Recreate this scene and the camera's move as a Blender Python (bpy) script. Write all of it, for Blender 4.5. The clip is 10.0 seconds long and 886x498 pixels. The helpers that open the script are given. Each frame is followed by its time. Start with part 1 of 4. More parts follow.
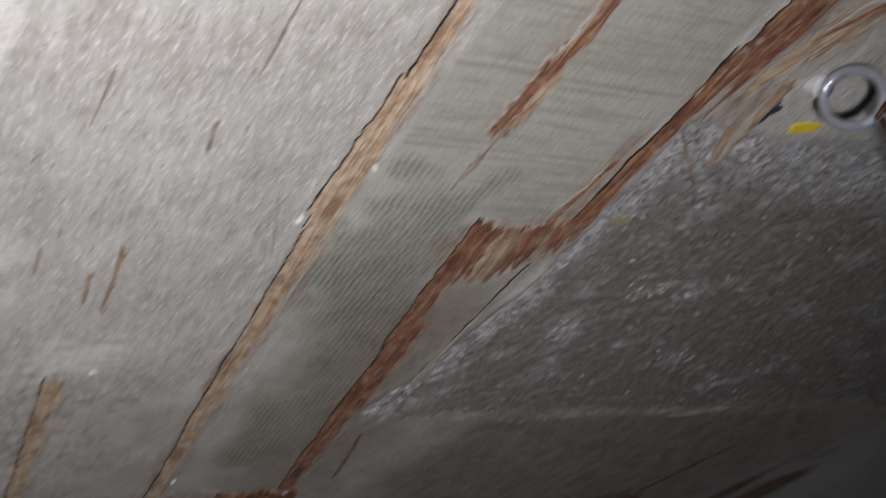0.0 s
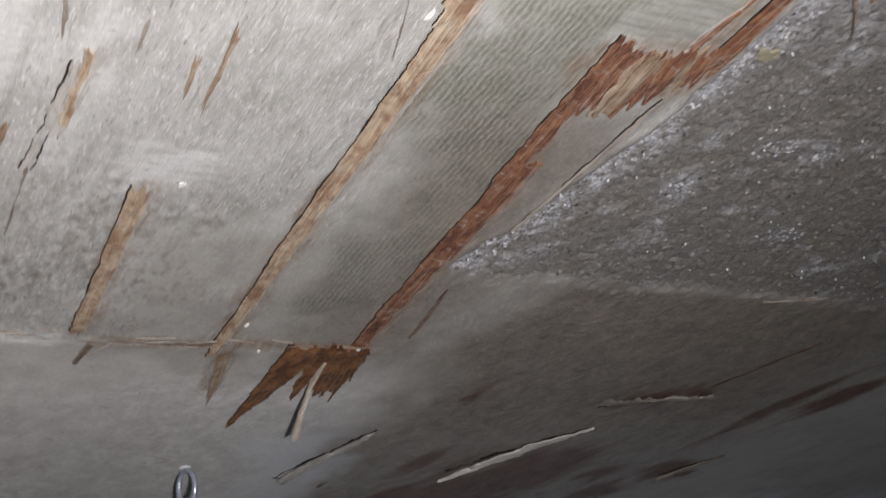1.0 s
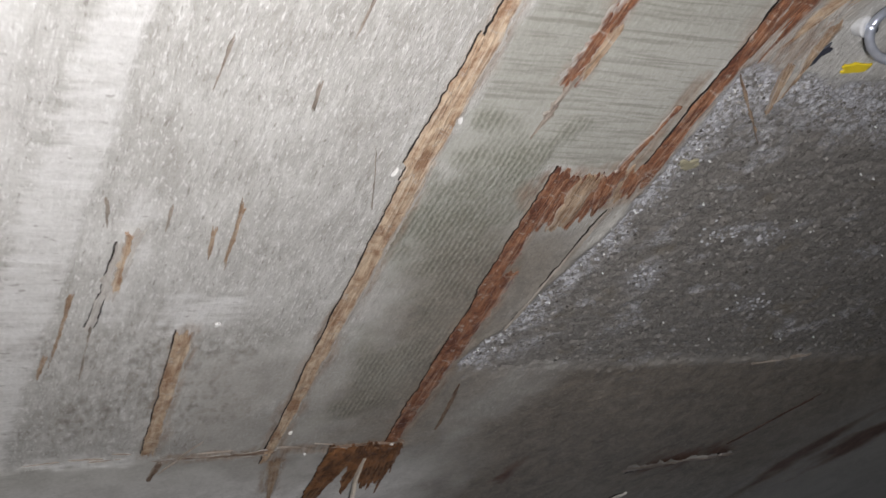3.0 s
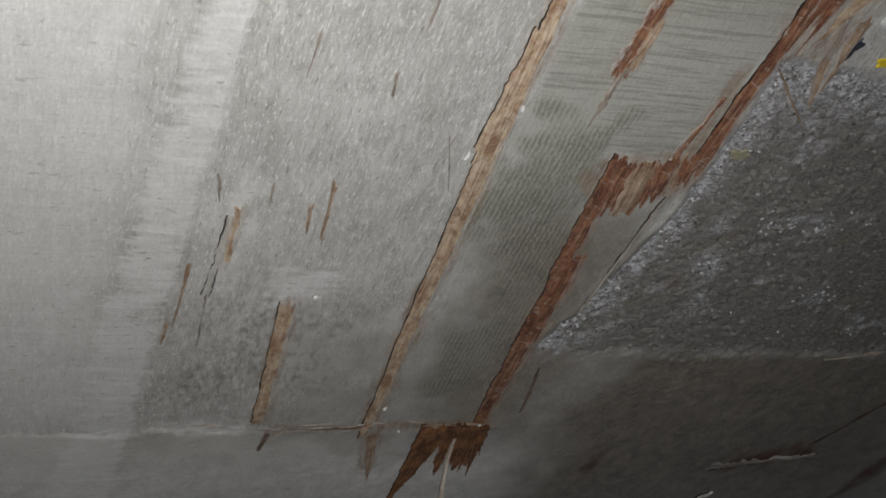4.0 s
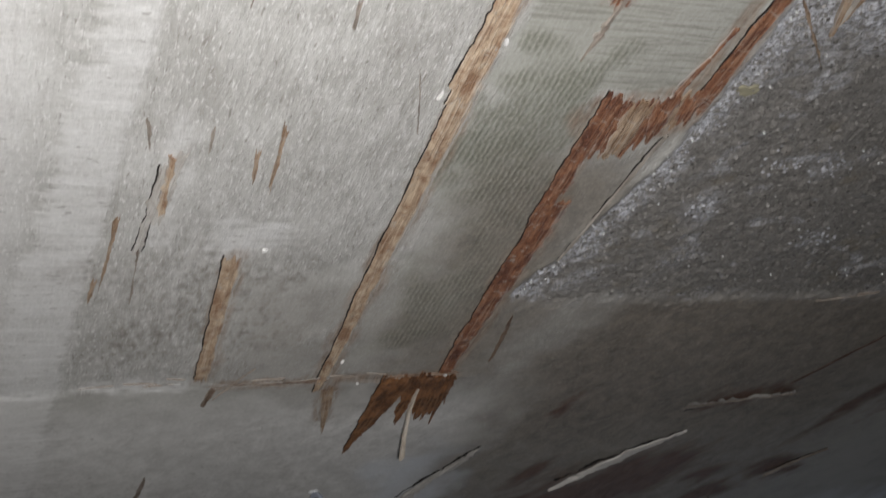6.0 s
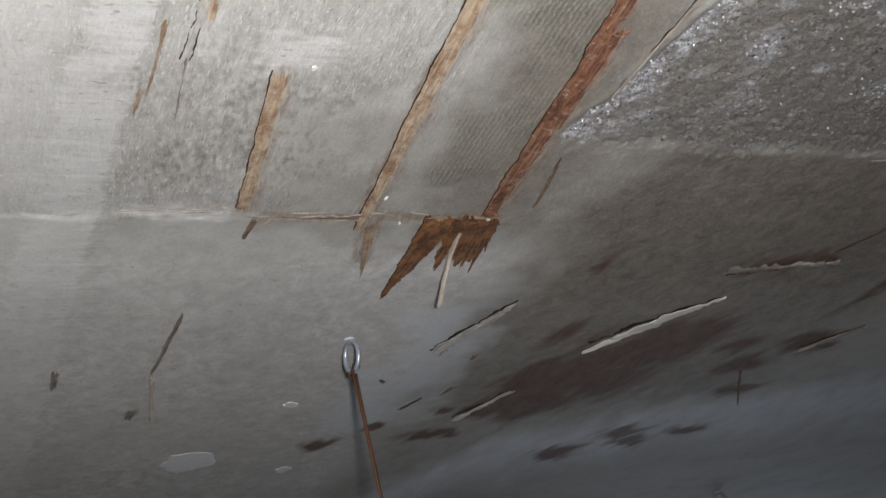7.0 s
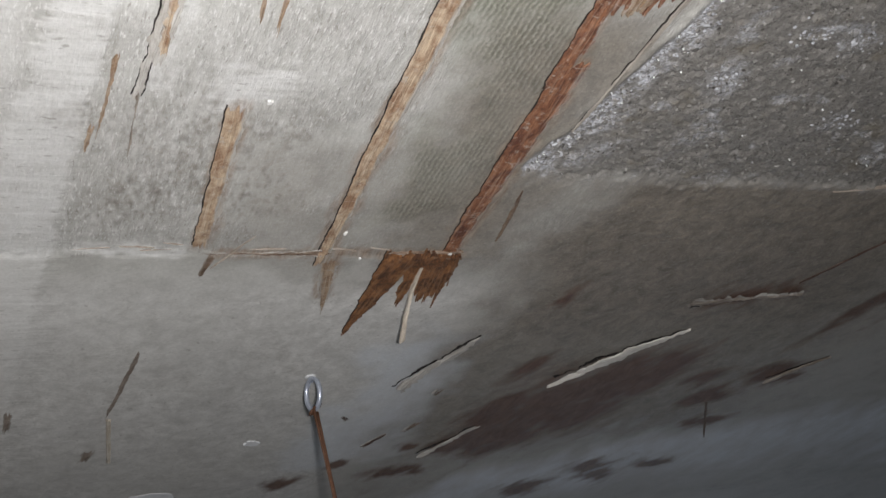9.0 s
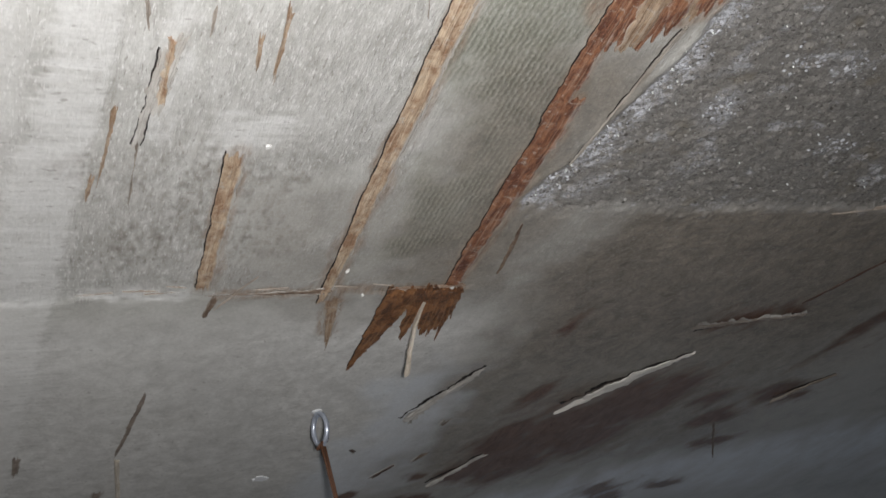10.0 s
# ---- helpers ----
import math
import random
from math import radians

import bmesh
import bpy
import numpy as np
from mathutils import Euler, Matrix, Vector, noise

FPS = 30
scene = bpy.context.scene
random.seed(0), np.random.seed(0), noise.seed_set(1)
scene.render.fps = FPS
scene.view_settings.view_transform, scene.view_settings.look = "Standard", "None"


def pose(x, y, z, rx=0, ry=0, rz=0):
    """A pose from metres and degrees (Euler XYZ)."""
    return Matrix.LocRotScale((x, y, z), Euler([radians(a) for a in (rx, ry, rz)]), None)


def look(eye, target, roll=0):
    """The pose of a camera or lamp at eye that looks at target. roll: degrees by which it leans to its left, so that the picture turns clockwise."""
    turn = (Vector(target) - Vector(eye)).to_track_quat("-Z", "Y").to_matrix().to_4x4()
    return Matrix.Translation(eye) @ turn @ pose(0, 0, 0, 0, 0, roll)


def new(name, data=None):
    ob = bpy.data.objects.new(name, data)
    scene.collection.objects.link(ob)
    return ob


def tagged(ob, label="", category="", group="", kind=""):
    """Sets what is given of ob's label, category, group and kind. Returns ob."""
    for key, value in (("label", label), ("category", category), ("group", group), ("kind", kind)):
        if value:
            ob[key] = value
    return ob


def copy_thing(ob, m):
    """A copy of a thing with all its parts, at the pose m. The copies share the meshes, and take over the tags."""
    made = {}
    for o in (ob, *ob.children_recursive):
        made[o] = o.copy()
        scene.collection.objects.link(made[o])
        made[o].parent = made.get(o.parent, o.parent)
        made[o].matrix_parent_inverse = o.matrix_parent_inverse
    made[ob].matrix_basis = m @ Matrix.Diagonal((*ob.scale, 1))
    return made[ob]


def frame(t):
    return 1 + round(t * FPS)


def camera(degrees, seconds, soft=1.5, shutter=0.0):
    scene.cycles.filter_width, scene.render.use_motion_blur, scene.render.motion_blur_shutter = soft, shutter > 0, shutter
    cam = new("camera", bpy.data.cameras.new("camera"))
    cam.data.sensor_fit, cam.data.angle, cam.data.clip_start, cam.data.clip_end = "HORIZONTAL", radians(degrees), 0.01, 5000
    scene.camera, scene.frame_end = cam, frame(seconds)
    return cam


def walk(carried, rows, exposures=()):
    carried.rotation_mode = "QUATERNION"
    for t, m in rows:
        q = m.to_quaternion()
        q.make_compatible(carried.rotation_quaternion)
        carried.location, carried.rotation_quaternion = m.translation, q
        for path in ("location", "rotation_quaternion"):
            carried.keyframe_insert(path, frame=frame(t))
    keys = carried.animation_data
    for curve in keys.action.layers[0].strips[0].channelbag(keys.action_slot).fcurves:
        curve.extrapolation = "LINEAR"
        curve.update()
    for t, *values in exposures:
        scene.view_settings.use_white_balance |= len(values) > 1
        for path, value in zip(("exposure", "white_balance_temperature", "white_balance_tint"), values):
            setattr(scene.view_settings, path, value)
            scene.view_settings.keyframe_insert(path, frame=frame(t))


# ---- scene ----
cam = camera(41.00, 10.0, shutter=0.35)
PATH = [
    (0, (0.08003, 0.07013, 2.07099), (1.11104, 1.46879, 3.06132), -16.89),
    (0.3, (0.06353, 0.07961, 2.05452), (0.99848, 1.58717, 2.97819), -13.96),
    (0.4, (0.05710, 0.09364, 2.05265), (1.00699, 1.60071, 2.96174), -13.94),
    (0.5, (0.05748, 0.09717, 2.05462), (1.00515, 1.60584, 2.96338), -14.11),
    (0.7, (0.05880, 0.10525, 2.05614), (0.99987, 1.61702, 2.96658), -14.17),
    (0.8, (0.06037, 0.11659, 2.05639), (1.00034, 1.63247, 2.96114), -13.26),
    (1, (0.06658, 0.16504, 2.06258), (1.07623, 1.64010, 2.95969), -12.23),
    (1.2, (0.06258, 0.19133, 2.06527), (1.08474, 1.67888, 2.92688), -11.50),
    (1.5, (0.06425, 0.19940, 2.06469), (1.04436, 1.73382, 2.89231), -11.23),
    (1.8, (0.06653, 0.19003, 2.07500), (1.03471, 1.71942, 2.92564), -11.19),
    (2, (0.07046, 0.17936, 2.07483), (1.03192, 1.70533, 2.93913), -11.06),
    (2.2, (0.07562, 0.17685, 2.06587), (1.04097, 1.69388, 2.94150), -10.07),
    (2.5, (0.06295, 0.15918, 2.05513), (1.06354, 1.63453, 2.96185), -11.98),
    (2.7, (0.05264, 0.10341, 2.03756), (1.00789, 1.55893, 3.02193), -15.86),
    (3.8, (0.04839, -0.00298, 1.92510), (0.77241, 1.47942, 3.05571), -13.56),
    (4, (0.04942, -0.00957, 1.91121), (0.74024, 1.46742, 3.06933), -13.06),
    (4.2, (0.05006, -0.00702, 1.91368), (0.72440, 1.47602, 3.07379), -12.49),
    (4.5, (0.06958, -0.00653, 1.96924), (0.77620, 1.48559, 3.09809), -14.90),
    (4.7, (0.08897, 0.01402, 1.97602), (0.85913, 1.50828, 3.05955), -15.03),
    (4.8, (0.08220, 0.01078, 1.97432), (0.84553, 1.50489, 3.06287), -15.33),
    (5, (0.07736, 0.02459, 1.99729), (0.84373, 1.52172, 3.07955), -15.07),
    (5.2, (0.07721, 0.03833, 2.00789), (0.87442, 1.52294, 3.08511), -15.18),
    (6.3, (0.06953, 0.05598, 1.99504), (0.83011, 1.65608, 2.92304), -12.82),
    (6.5, (0.06804, 0.06773, 1.98611), (0.82003, 1.69160, 2.87918), -11.91),
    (6.8, (0.06595, 0.07379, 1.98148), (0.80209, 1.72043, 2.84557), -11.25),
    (7, (0.06561, 0.08852, 1.97179), (0.79902, 1.74446, 2.82029), -10.38),
    (7.2, (0.06482, 0.09017, 1.97101), (0.79796, 1.74594, 2.82009), -10.57),
    (7.5, (0.06697, 0.09254, 1.97063), (0.80984, 1.74625, 2.81524), -10.14),
    (7.8, (0.06800, 0.09154, 1.96883), (0.82175, 1.73774, 2.81848), -10.27),
    (8, (0.07061, 0.09780, 1.97439), (0.85958, 1.72256, 2.83328), -10.99),
    (8.2, (0.07129, 0.09651, 1.97470), (0.86252, 1.71626, 2.84094), -11.39),
    (8.5, (0.07301, 0.09727, 1.97990), (0.86428, 1.71411, 2.85153), -11.74),
    (9, (0.07404, 0.09720, 1.97954), (0.86067, 1.70880, 2.86496), -11.81),
    (9.2, (0.07574, 0.09573, 1.98165), (0.86074, 1.70397, 2.87458), -12.15),
    (9.5, (0.07559, 0.09638, 1.98152), (0.86248, 1.69383, 2.89200), -12.12),
    (9.8, (0.07725, 0.09462, 1.98288), (0.86123, 1.69020, 2.89914), -12.57),
    (10, (0.07477, 0.08717, 1.98855), (0.85461, 1.68643, 2.90191), -13.48),
]
EXPOSURES = [(0, -1.1, 6500, 14), (0.5, -0.78, 6500, 13), (0.7, -0.75, 6500, 13), (1, -0.35, 6500, 14), (1.5, -0.15, 6500, 14), (2, -0.3, 6500, 14), (2.5, -0.38, 6500, 14), (4, -1.24, 6500, 9), (4.5, -1.28, 6500, 9),
             (4.7, -1.15, 6500, 11), (5, -1.1, 6500, 13), (6.5, -0.45, 6500, 10), (7, -0.12, 6500, 11), (7.5, -0.05, 6500, 11), (8.5, 0.0, 6500, 11), (9.5, -0.2, 6500, 10), (10, -0.25, 6500, 10)]
walk(cam, [(t, look(eye, target, roll)) for t, eye, target, roll in PATH], EXPOSURES)

# ---- light ----
# Added unseen cellar: daylight from one window in its far wall. The hand torch lights the ceiling.
world = bpy.data.worlds.new("sky")
scene.world = world
world.use_nodes = True
wt = world.node_tree
sky = wt.nodes.new("ShaderNodeTexSky")
sky.sky_type, sky.sun_disc = "NISHITA", False
sky.sun_elevation, sky.sun_rotation = radians(38), radians(200)
wt.links.new(sky.outputs[0], wt.nodes["Background"].inputs[0])
wt.nodes["Background"].inputs[1].default_value = 0.1


def lamp(name, kind, m, energy, color, **more):
    data = bpy.data.lights.new(name, kind)
    data.energy, data.color = energy, color
    for key, value in more.items():
        if key == "radius":
            data.shadow_soft_size = value
        elif key == "size":
            data.shape, data.size, data.size_y = "RECTANGLE", value[0], value[1]
        elif key == "cone":
            data.spot_size, data.spot_blend = radians(value[0]), value[1]
    ob = new(name, data)
    ob.matrix_world = m
    return ob


sun = lamp("sun", "SUN", look((0, 0, 0), (0.3, -1.0, -0.9)), 2.5, (1.0, 0.95, 0.88))
sun.data.angle = radians(0.5)
TORCH = (0.09, 0.03, 1.96)
lamp("torch_light", "SPOT", look(TORCH, (0.14, 0.74, 2.4)), 50.5, (1.0, 0.985, 0.99), radius=0.022, cone=(130, 1.0))

# ---- room measures ----
TOP = 2.4                                   # underside of the concrete ceiling
X0, X1, Y0, Y1 = -1.6, 3.4, -1.8, 3.6       # inner faces of the walls
WIN = (1.7, 3.1, 1.0, 2.1)                  # unseen window added in the far wall: x0, x1, z0, z1
# area lamp added in that opening, for cool daylight on the far ceiling
lamp("added_daylight", "AREA", look(((WIN[0] + WIN[1]) / 2, Y1 + 0.05, (WIN[2] + WIN[3]) / 2), (1.6, 0.0, 1.5)), 9.5,
     (0.74, 0.85, 1.0), size=(WIN[1] - WIN[0], WIN[3] - WIN[2]))


# ---- materials ----
class Mat:
    """A small node builder round one Principled material."""

    def __init__(self, name, roughness=0.8, metallic=0.0, specular=0.4):
        self.mat = bpy.data.materials.new(name)
        self.mat.use_nodes = True
        self.t = self.mat.node_tree
        self.b = self.t.nodes["Principled BSDF"]
        self.b.inputs["Roughness"].default_value = roughness
        self.b.inputs["Metallic"].default_value = metallic
        self.b.inputs["Specular IOR Level"].default_value = specular
        self.co = self.node("ShaderNodeTexCoord").outputs["Object"]

    def node(self, kind, **props):
        n = self.t.nodes.new(kind)
        for key, value in props.items():
            if key == "operation":
                n.operation = value
            elif key == "blend":
                n.blend_type = value
        return n

    def put(self, value, socket):
        if hasattr(value, "is_output"):
            self.t.links.new(value, socket)
        else:
            socket.default_value = value

    def scaled(self, scale):
        n = self.node("ShaderNodeMapping")
        self.t.links.new(self.co, n.inputs[0])
        n.inputs["Scale"].default_value = scale
        return n.outputs[0]

    def noise(self, scale, detail=4.0, rough=0.6, warp=0.0):
        n = self.node("ShaderNodeTexNoise")
        self.t.links.new(self.scaled(scale if isinstance(scale, tuple) else (scale,) * 3), n.inputs["Vector"])
        n.inputs["Scale"].default_value = 1.0
        n.inputs["Detail"].default_value, n.inputs["Roughness"].default_value = detail, rough
        n.inputs["Distortion"].default_value = warp
        return n.outputs[0]

    def voronoi(self, scale):
        n = self.node("ShaderNodeTexVoronoi")
        self.t.links.new(self.scaled(scale if isinstance(scale, tuple) else (scale,) * 3), n.inputs["Vector"])
        n.inputs["Scale"].default_value = 1.0
        return n.outputs[0], n.outputs[1]

    def attr(self, name):
        n = self.node("ShaderNodeAttribute")
        n.attribute_name = name
        return n.outputs["Fac"]

    def ripples(self, turn, wander):
        """Parallel ridges along y, turn radians apart for each metre of x, bent by wander; 0 to 1."""
        n = self.node("ShaderNodeSeparateXYZ")
        self.t.links.new(self.co, n.inputs[0])
        phase = self.math("ADD", self.math("MULTIPLY", n.outputs[0], turn), self.math("MULTIPLY", wander, 13.0))
        return self.math("ADD", self.math("MULTIPLY", self.math("SINE", phase), 0.5), 0.5)

    def random(self):
        return self.node("ShaderNodeObjectInfo").outputs["Random"]

    def step(self, value, low, high, to0=0.0, to1=1.0):
        n = self.node("ShaderNodeMapRange")
        self.put(value, n.inputs[0])
        for i, v in enumerate((low, high, to0, to1)):
            n.inputs[1 + i].default_value = v
        return n.outputs[0]

    def math(self, op, a, b=0.0):
        n = self.node("ShaderNodeMath", operation=op)
        self.put(a, n.inputs[0]), self.put(b, n.inputs[1])
        return n.outputs[0]

    def mix(self, fac, a, b, blend="MIX"):
        n = self.node("ShaderNodeMixRGB", blend=blend)
        self.put(fac, n.inputs[0])
        self.put(a if hasattr(a, "is_output") else (*a, 1), n.inputs[1])
        self.put(b if hasattr(b, "is_output") else (*b, 1), n.inputs[2])
        return n.outputs[0]

    def bump(self, height, strength=1.0, distance=0.001, under=None):
        n = self.node("ShaderNodeBump")
        n.inputs["Strength"].default_value, n.inputs["Distance"].default_value = strength, distance
        self.put(height, n.inputs["Height"])
        if under is not None:
            self.t.links.new(under, n.inputs["Normal"])
        return n.outputs[0]

    def done(self, color=None, rough=None, normal=None):
        if color is not None:
            self.put(color, self.b.inputs["Base Color"])
        if rough is not None:
            self.put(rough, self.b.inputs["Roughness"])
        if normal is not None:
            self.put(normal, self.b.inputs["Normal"])
        return self.mat


def ceiling_material():
    """Old cast concrete: print of the boards, darker and lighter areas, bare aggregate and lime, by the masks on the
    mesh.
    """
    m = Mat("cast_concrete", 0.7, 0.0, 0.35)
    big, mid, fine = m.noise(6, 5, 0.6), m.noise(38, 5, 0.65), m.noise(420, 3, 0.7)
    along = m.noise((470, 85, 60), 5, 0.72, 0.6)         # print of grain that runs with the boards
    across = m.noise((15, 270, 60), 5, 0.68, 0.7)         # print of grain across them
    streak = m.noise((120, 30, 60), 6, 0.75, 0.7)
    fleck, dash = m.noise((600, 125, 80), 4, 0.7, 0.4), m.noise((500, 90, 90), 4, 0.72, 0.4)
    grit, cell = m.voronoi(520)
    pale, agg, darker, lime, cross, smooth, green, stain, blue_sheen = (m.attr(n) for n in ("pale", "bare", "darker", "lime", "cross", "smooth", "green", "stain", "blue_sheen"))
    clouded = m.attr("clouded")
    printed = m.math("SUBTRACT", 1.0, smooth)
    base = m.mix(m.step(big, 0.35, 0.65), (0.385, 0.378, 0.347), (0.485, 0.478, 0.447))
    base = m.mix(m.step(mid, 0.3, 0.7, 0.0, 0.55), base, (0.52, 0.515, 0.485))
    base = m.mix(m.step(m.noise(15, 7, 0.72, 0.6), 0.48, 0.66, 0.0, 0.6), base, (0.30, 0.29, 0.26))
    base = m.mix(m.math("MULTIPLY", m.step(streak, 0.50, 0.68), m.math("MULTIPLY", printed, 0.65)), base, (0.62, 0.615, 0.585))
    base = m.mix(m.math("MULTIPLY", m.step(streak, 0.47, 0.30), m.math("MULTIPLY", printed, 0.65)), base, (0.27, 0.255, 0.225))
    base = m.mix(m.math("MULTIPLY", m.step(fleck, 0.555, 0.625), m.step(printed, 0.0, 1.0, 0.08, 0.60)), base, (0.76, 0.755, 0.73))
    base = m.mix(m.math("MULTIPLY", m.step(dash, 0.42, 0.335), m.step(printed, 0.0, 1.0, 0.15, 0.70)), base, (0.20, 0.18, 0.155))
    cloud = m.mix(m.step(m.noise((52, 44, 40), 6, 0.75, 0.4), 0.34, 0.64), (0.43, 0.42, 0.395), (0.72, 0.71, 0.68))
    cloud = m.mix(m.step(m.noise(12, 5, 0.65, 0.5), 0.36, 0.62, 0.0, 0.45), cloud, (0.46, 0.455, 0.435))
    cloud = m.mix(m.step(m.noise((190, 120, 90), 3, 0.6), 0.36, 0.28, 0.0, 0.6), cloud, (0.24, 0.225, 0.20))
    blot = m.noise((95, 80, 60), 6, 0.78, 0.6)
    cloud = m.mix(m.step(blot, 0.53, 0.66, 0.0, 0.45), cloud, (0.72, 0.71, 0.68))
    cloud = m.mix(m.step(blot, 0.45, 0.33, 0.0, 0.5), cloud, (0.33, 0.32, 0.295))
    base = m.mix(m.math("MULTIPLY", clouded, 0.85), base, cloud)
    lines = m.math("MULTIPLY", m.step(across, 0.50, 0.39), cross)
    base = m.mix(m.math("MULTIPLY", lines, 0.5), base, (0.14, 0.135, 0.11))
    base = m.mix(m.math("MULTIPLY", m.step(green, 0.0, 1.0, 0.0, 0.72), 1.0), base, (0.200, 0.205, 0.150))
    comb = m.math("ADD", m.math("MULTIPLY", m.ripples(1600.0, m.noise((40, 75, 30), 5, 0.8)), 0.24), m.math("MULTIPLY", m.noise((380, 230, 60), 4, 0.7, 0.6), 0.76))
    palecol = m.mix(m.step(across, 0.30, 0.70), (0.60, 0.595, 0.57), (0.70, 0.695, 0.67))
    palecol = m.mix(m.step(m.noise((26, 40, 40), 6, 0.75, 0.5), 0.42, 0.66, 0.0, 0.55), palecol, (0.50, 0.495, 0.47))
    palecol = m.mix(m.math("MULTIPLY", m.step(m.noise((85, 190, 60), 3, 0.55), 0.37, 0.30), 0.75), palecol, (0.30, 0.285, 0.26))
    base = m.mix(pale, base, palecol)
    mottled = m.step(m.noise((55, 40, 40), 6, 0.72, 0.5), 0.32, 0.68)
    darkcol = m.mix(mottled, (0.095, 0.079, 0.062), (0.245, 0.211, 0.168))
    darkcol = m.mix(m.step(m.noise((170, 120, 90), 5, 0.75), 0.52, 0.68, 0.0, 0.5), darkcol, (0.31, 0.28, 0.235))
    darkcol = m.mix(m.step(m.noise((420, 300, 200), 4, 0.7), 0.45, 0.34, 0.0, 0.6), darkcol, (0.070, 0.060, 0.050))
    darkcol = m.mix(m.step(m.noise((380, 340, 200), 3, 0.65), 0.60, 0.68, 0.0, 0.5), darkcol, (0.36, 0.335, 0.29))
    base = m.mix(darker, base, darkcol)
    base = m.mix(m.math("MULTIPLY", m.step(comb, 0.50, 0.36), m.step(green, 0.45, 0.95, 0.0, 0.50)), base, (0.10, 0.10, 0.072))
    base = m.mix(m.math("MULTIPLY", m.step(comb, 0.55, 0.66), m.step(green, 0.45, 0.95, 0.0, 0.40)), base, (0.46, 0.455, 0.40))
    # bluish daylight on the far ceiling, put into the colour of a paler band
    base = m.mix(m.math("MULTIPLY", blue_sheen, m.step(m.noise((30, 12, 20), 5, 0.7), 0.25, 0.6, 0.45, 1.0)), base, (0.60, 0.635, 0.67))
    soaked = m.mix(m.step(m.noise((260, 30, 60), 5, 0.7), 0.38, 0.62), (0.17, 0.105, 0.066), (0.38, 0.31, 0.245))
    base = m.mix(m.math("MULTIPLY", m.attr("tint"), m.step(m.noise((150, 40, 60), 5, 0.7), 0.35, 0.60, 0.15, 0.85)), base, soaked)
    fibre = m.noise((85, 34, 60), 7, 0.75, 0.9)
    browncol = m.mix(m.step(fibre, 0.35, 0.65), (0.066, 0.031, 0.020), (0.160, 0.092, 0.062))
    base = m.mix(m.step(m.math("ADD", stain, m.math("MULTIPLY", m.math("SUBTRACT", fibre, 0.5), 0.7)), 0.12, 0.90, 0.0, 0.95), base, browncol)
    stone = m.mix(m.step(m.noise((120, 170, 120), 7, 0.82, 0.4), 0.36, 0.62), (0.094, 0.087, 0.078), (0.240, 0.225, 0.203))
    stone = m.mix(m.step(cell, 0.10, 0.9, 0.0, 0.30), stone, (0.36, 0.345, 0.32))
    stone = m.mix(m.step(m.noise((330, 420, 200), 3, 0.6), 0.40, 0.31, 0.0, 0.9), stone, (0.030, 0.027, 0.024))
    stone = m.mix(m.step(m.noise((300, 380, 200), 4, 0.7), 0.58, 0.68, 0.0, 0.75), stone, (0.40, 0.385, 0.365))
    stone = m.mix(m.step(m.noise(24, 4, 0.7), 0.40, 0.64, 0.0, 0.35), stone, (0.22, 0.21, 0.195))
    stone = m.mix(m.step(m.noise(17, 4, 0.7), 0.58, 0.68, 0.0, 0.35), stone, (0.17, 0.135, 0.075))
    base = m.mix(agg, base, stone)
    limecol = m.mix(m.step(fine, 0.4, 0.6), (0.36, 0.365, 0.39), (0.66, 0.67, 0.70))
    base = m.mix(m.math("MULTIPLY", lime, m.step(m.noise(190, 6, 0.85, 0.5), 0.44, 0.53, 0.0, 0.95)), base, limecol)
    base = m.mix(1.0, base, m.step(fine, 0.3, 0.7, 0.91, 1.08), "MULTIPLY")
    relief = m.math("ADD", m.math("MULTIPLY", along, m.step(smooth, 0.0, 1.0, 1.0, 0.15)), m.math("MULTIPLY", across, m.math("MULTIPLY", cross, 0.7)))
    relief = m.math("ADD", relief, m.math("MULTIPLY", fleck, m.step(smooth, 0.0, 1.0, 0.8, 0.1)))
    relief = m.math("ADD", relief, m.math("MULTIPLY", comb, m.step(green, 0.45, 0.95, 0.0, 1.4)))
    n1 = m.bump(relief, 0.6, 0.0016)
    rugged = m.math("ADD", m.math("MULTIPLY", fine, 0.5), m.math("MULTIPLY", m.noise(360, 5, 0.75), m.math("MULTIPLY", agg, 1.3)))
    rugged = m.math("ADD", rugged, m.math("MULTIPLY", m.noise(150, 5, 0.7), m.math("ADD", m.math("MULTIPLY", darker, 1.4), 0.55)))
    rugged = m.math("ADD", rugged, m.math("MULTIPLY", m.noise(430, 4, 0.7), m.math("MULTIPLY", darker, 0.9)))
    n2 = m.bump(rugged, 0.42, 0.0013, n1)
    rough = m.math("SUBTRACT", m.step(mid, 0.2, 0.8, 0.62, 0.85), m.math("MULTIPLY", agg, m.step(m.noise(260, 2), 0.60, 0.68, 0.0, 0.42)))
    return m.done(base, rough, n2)


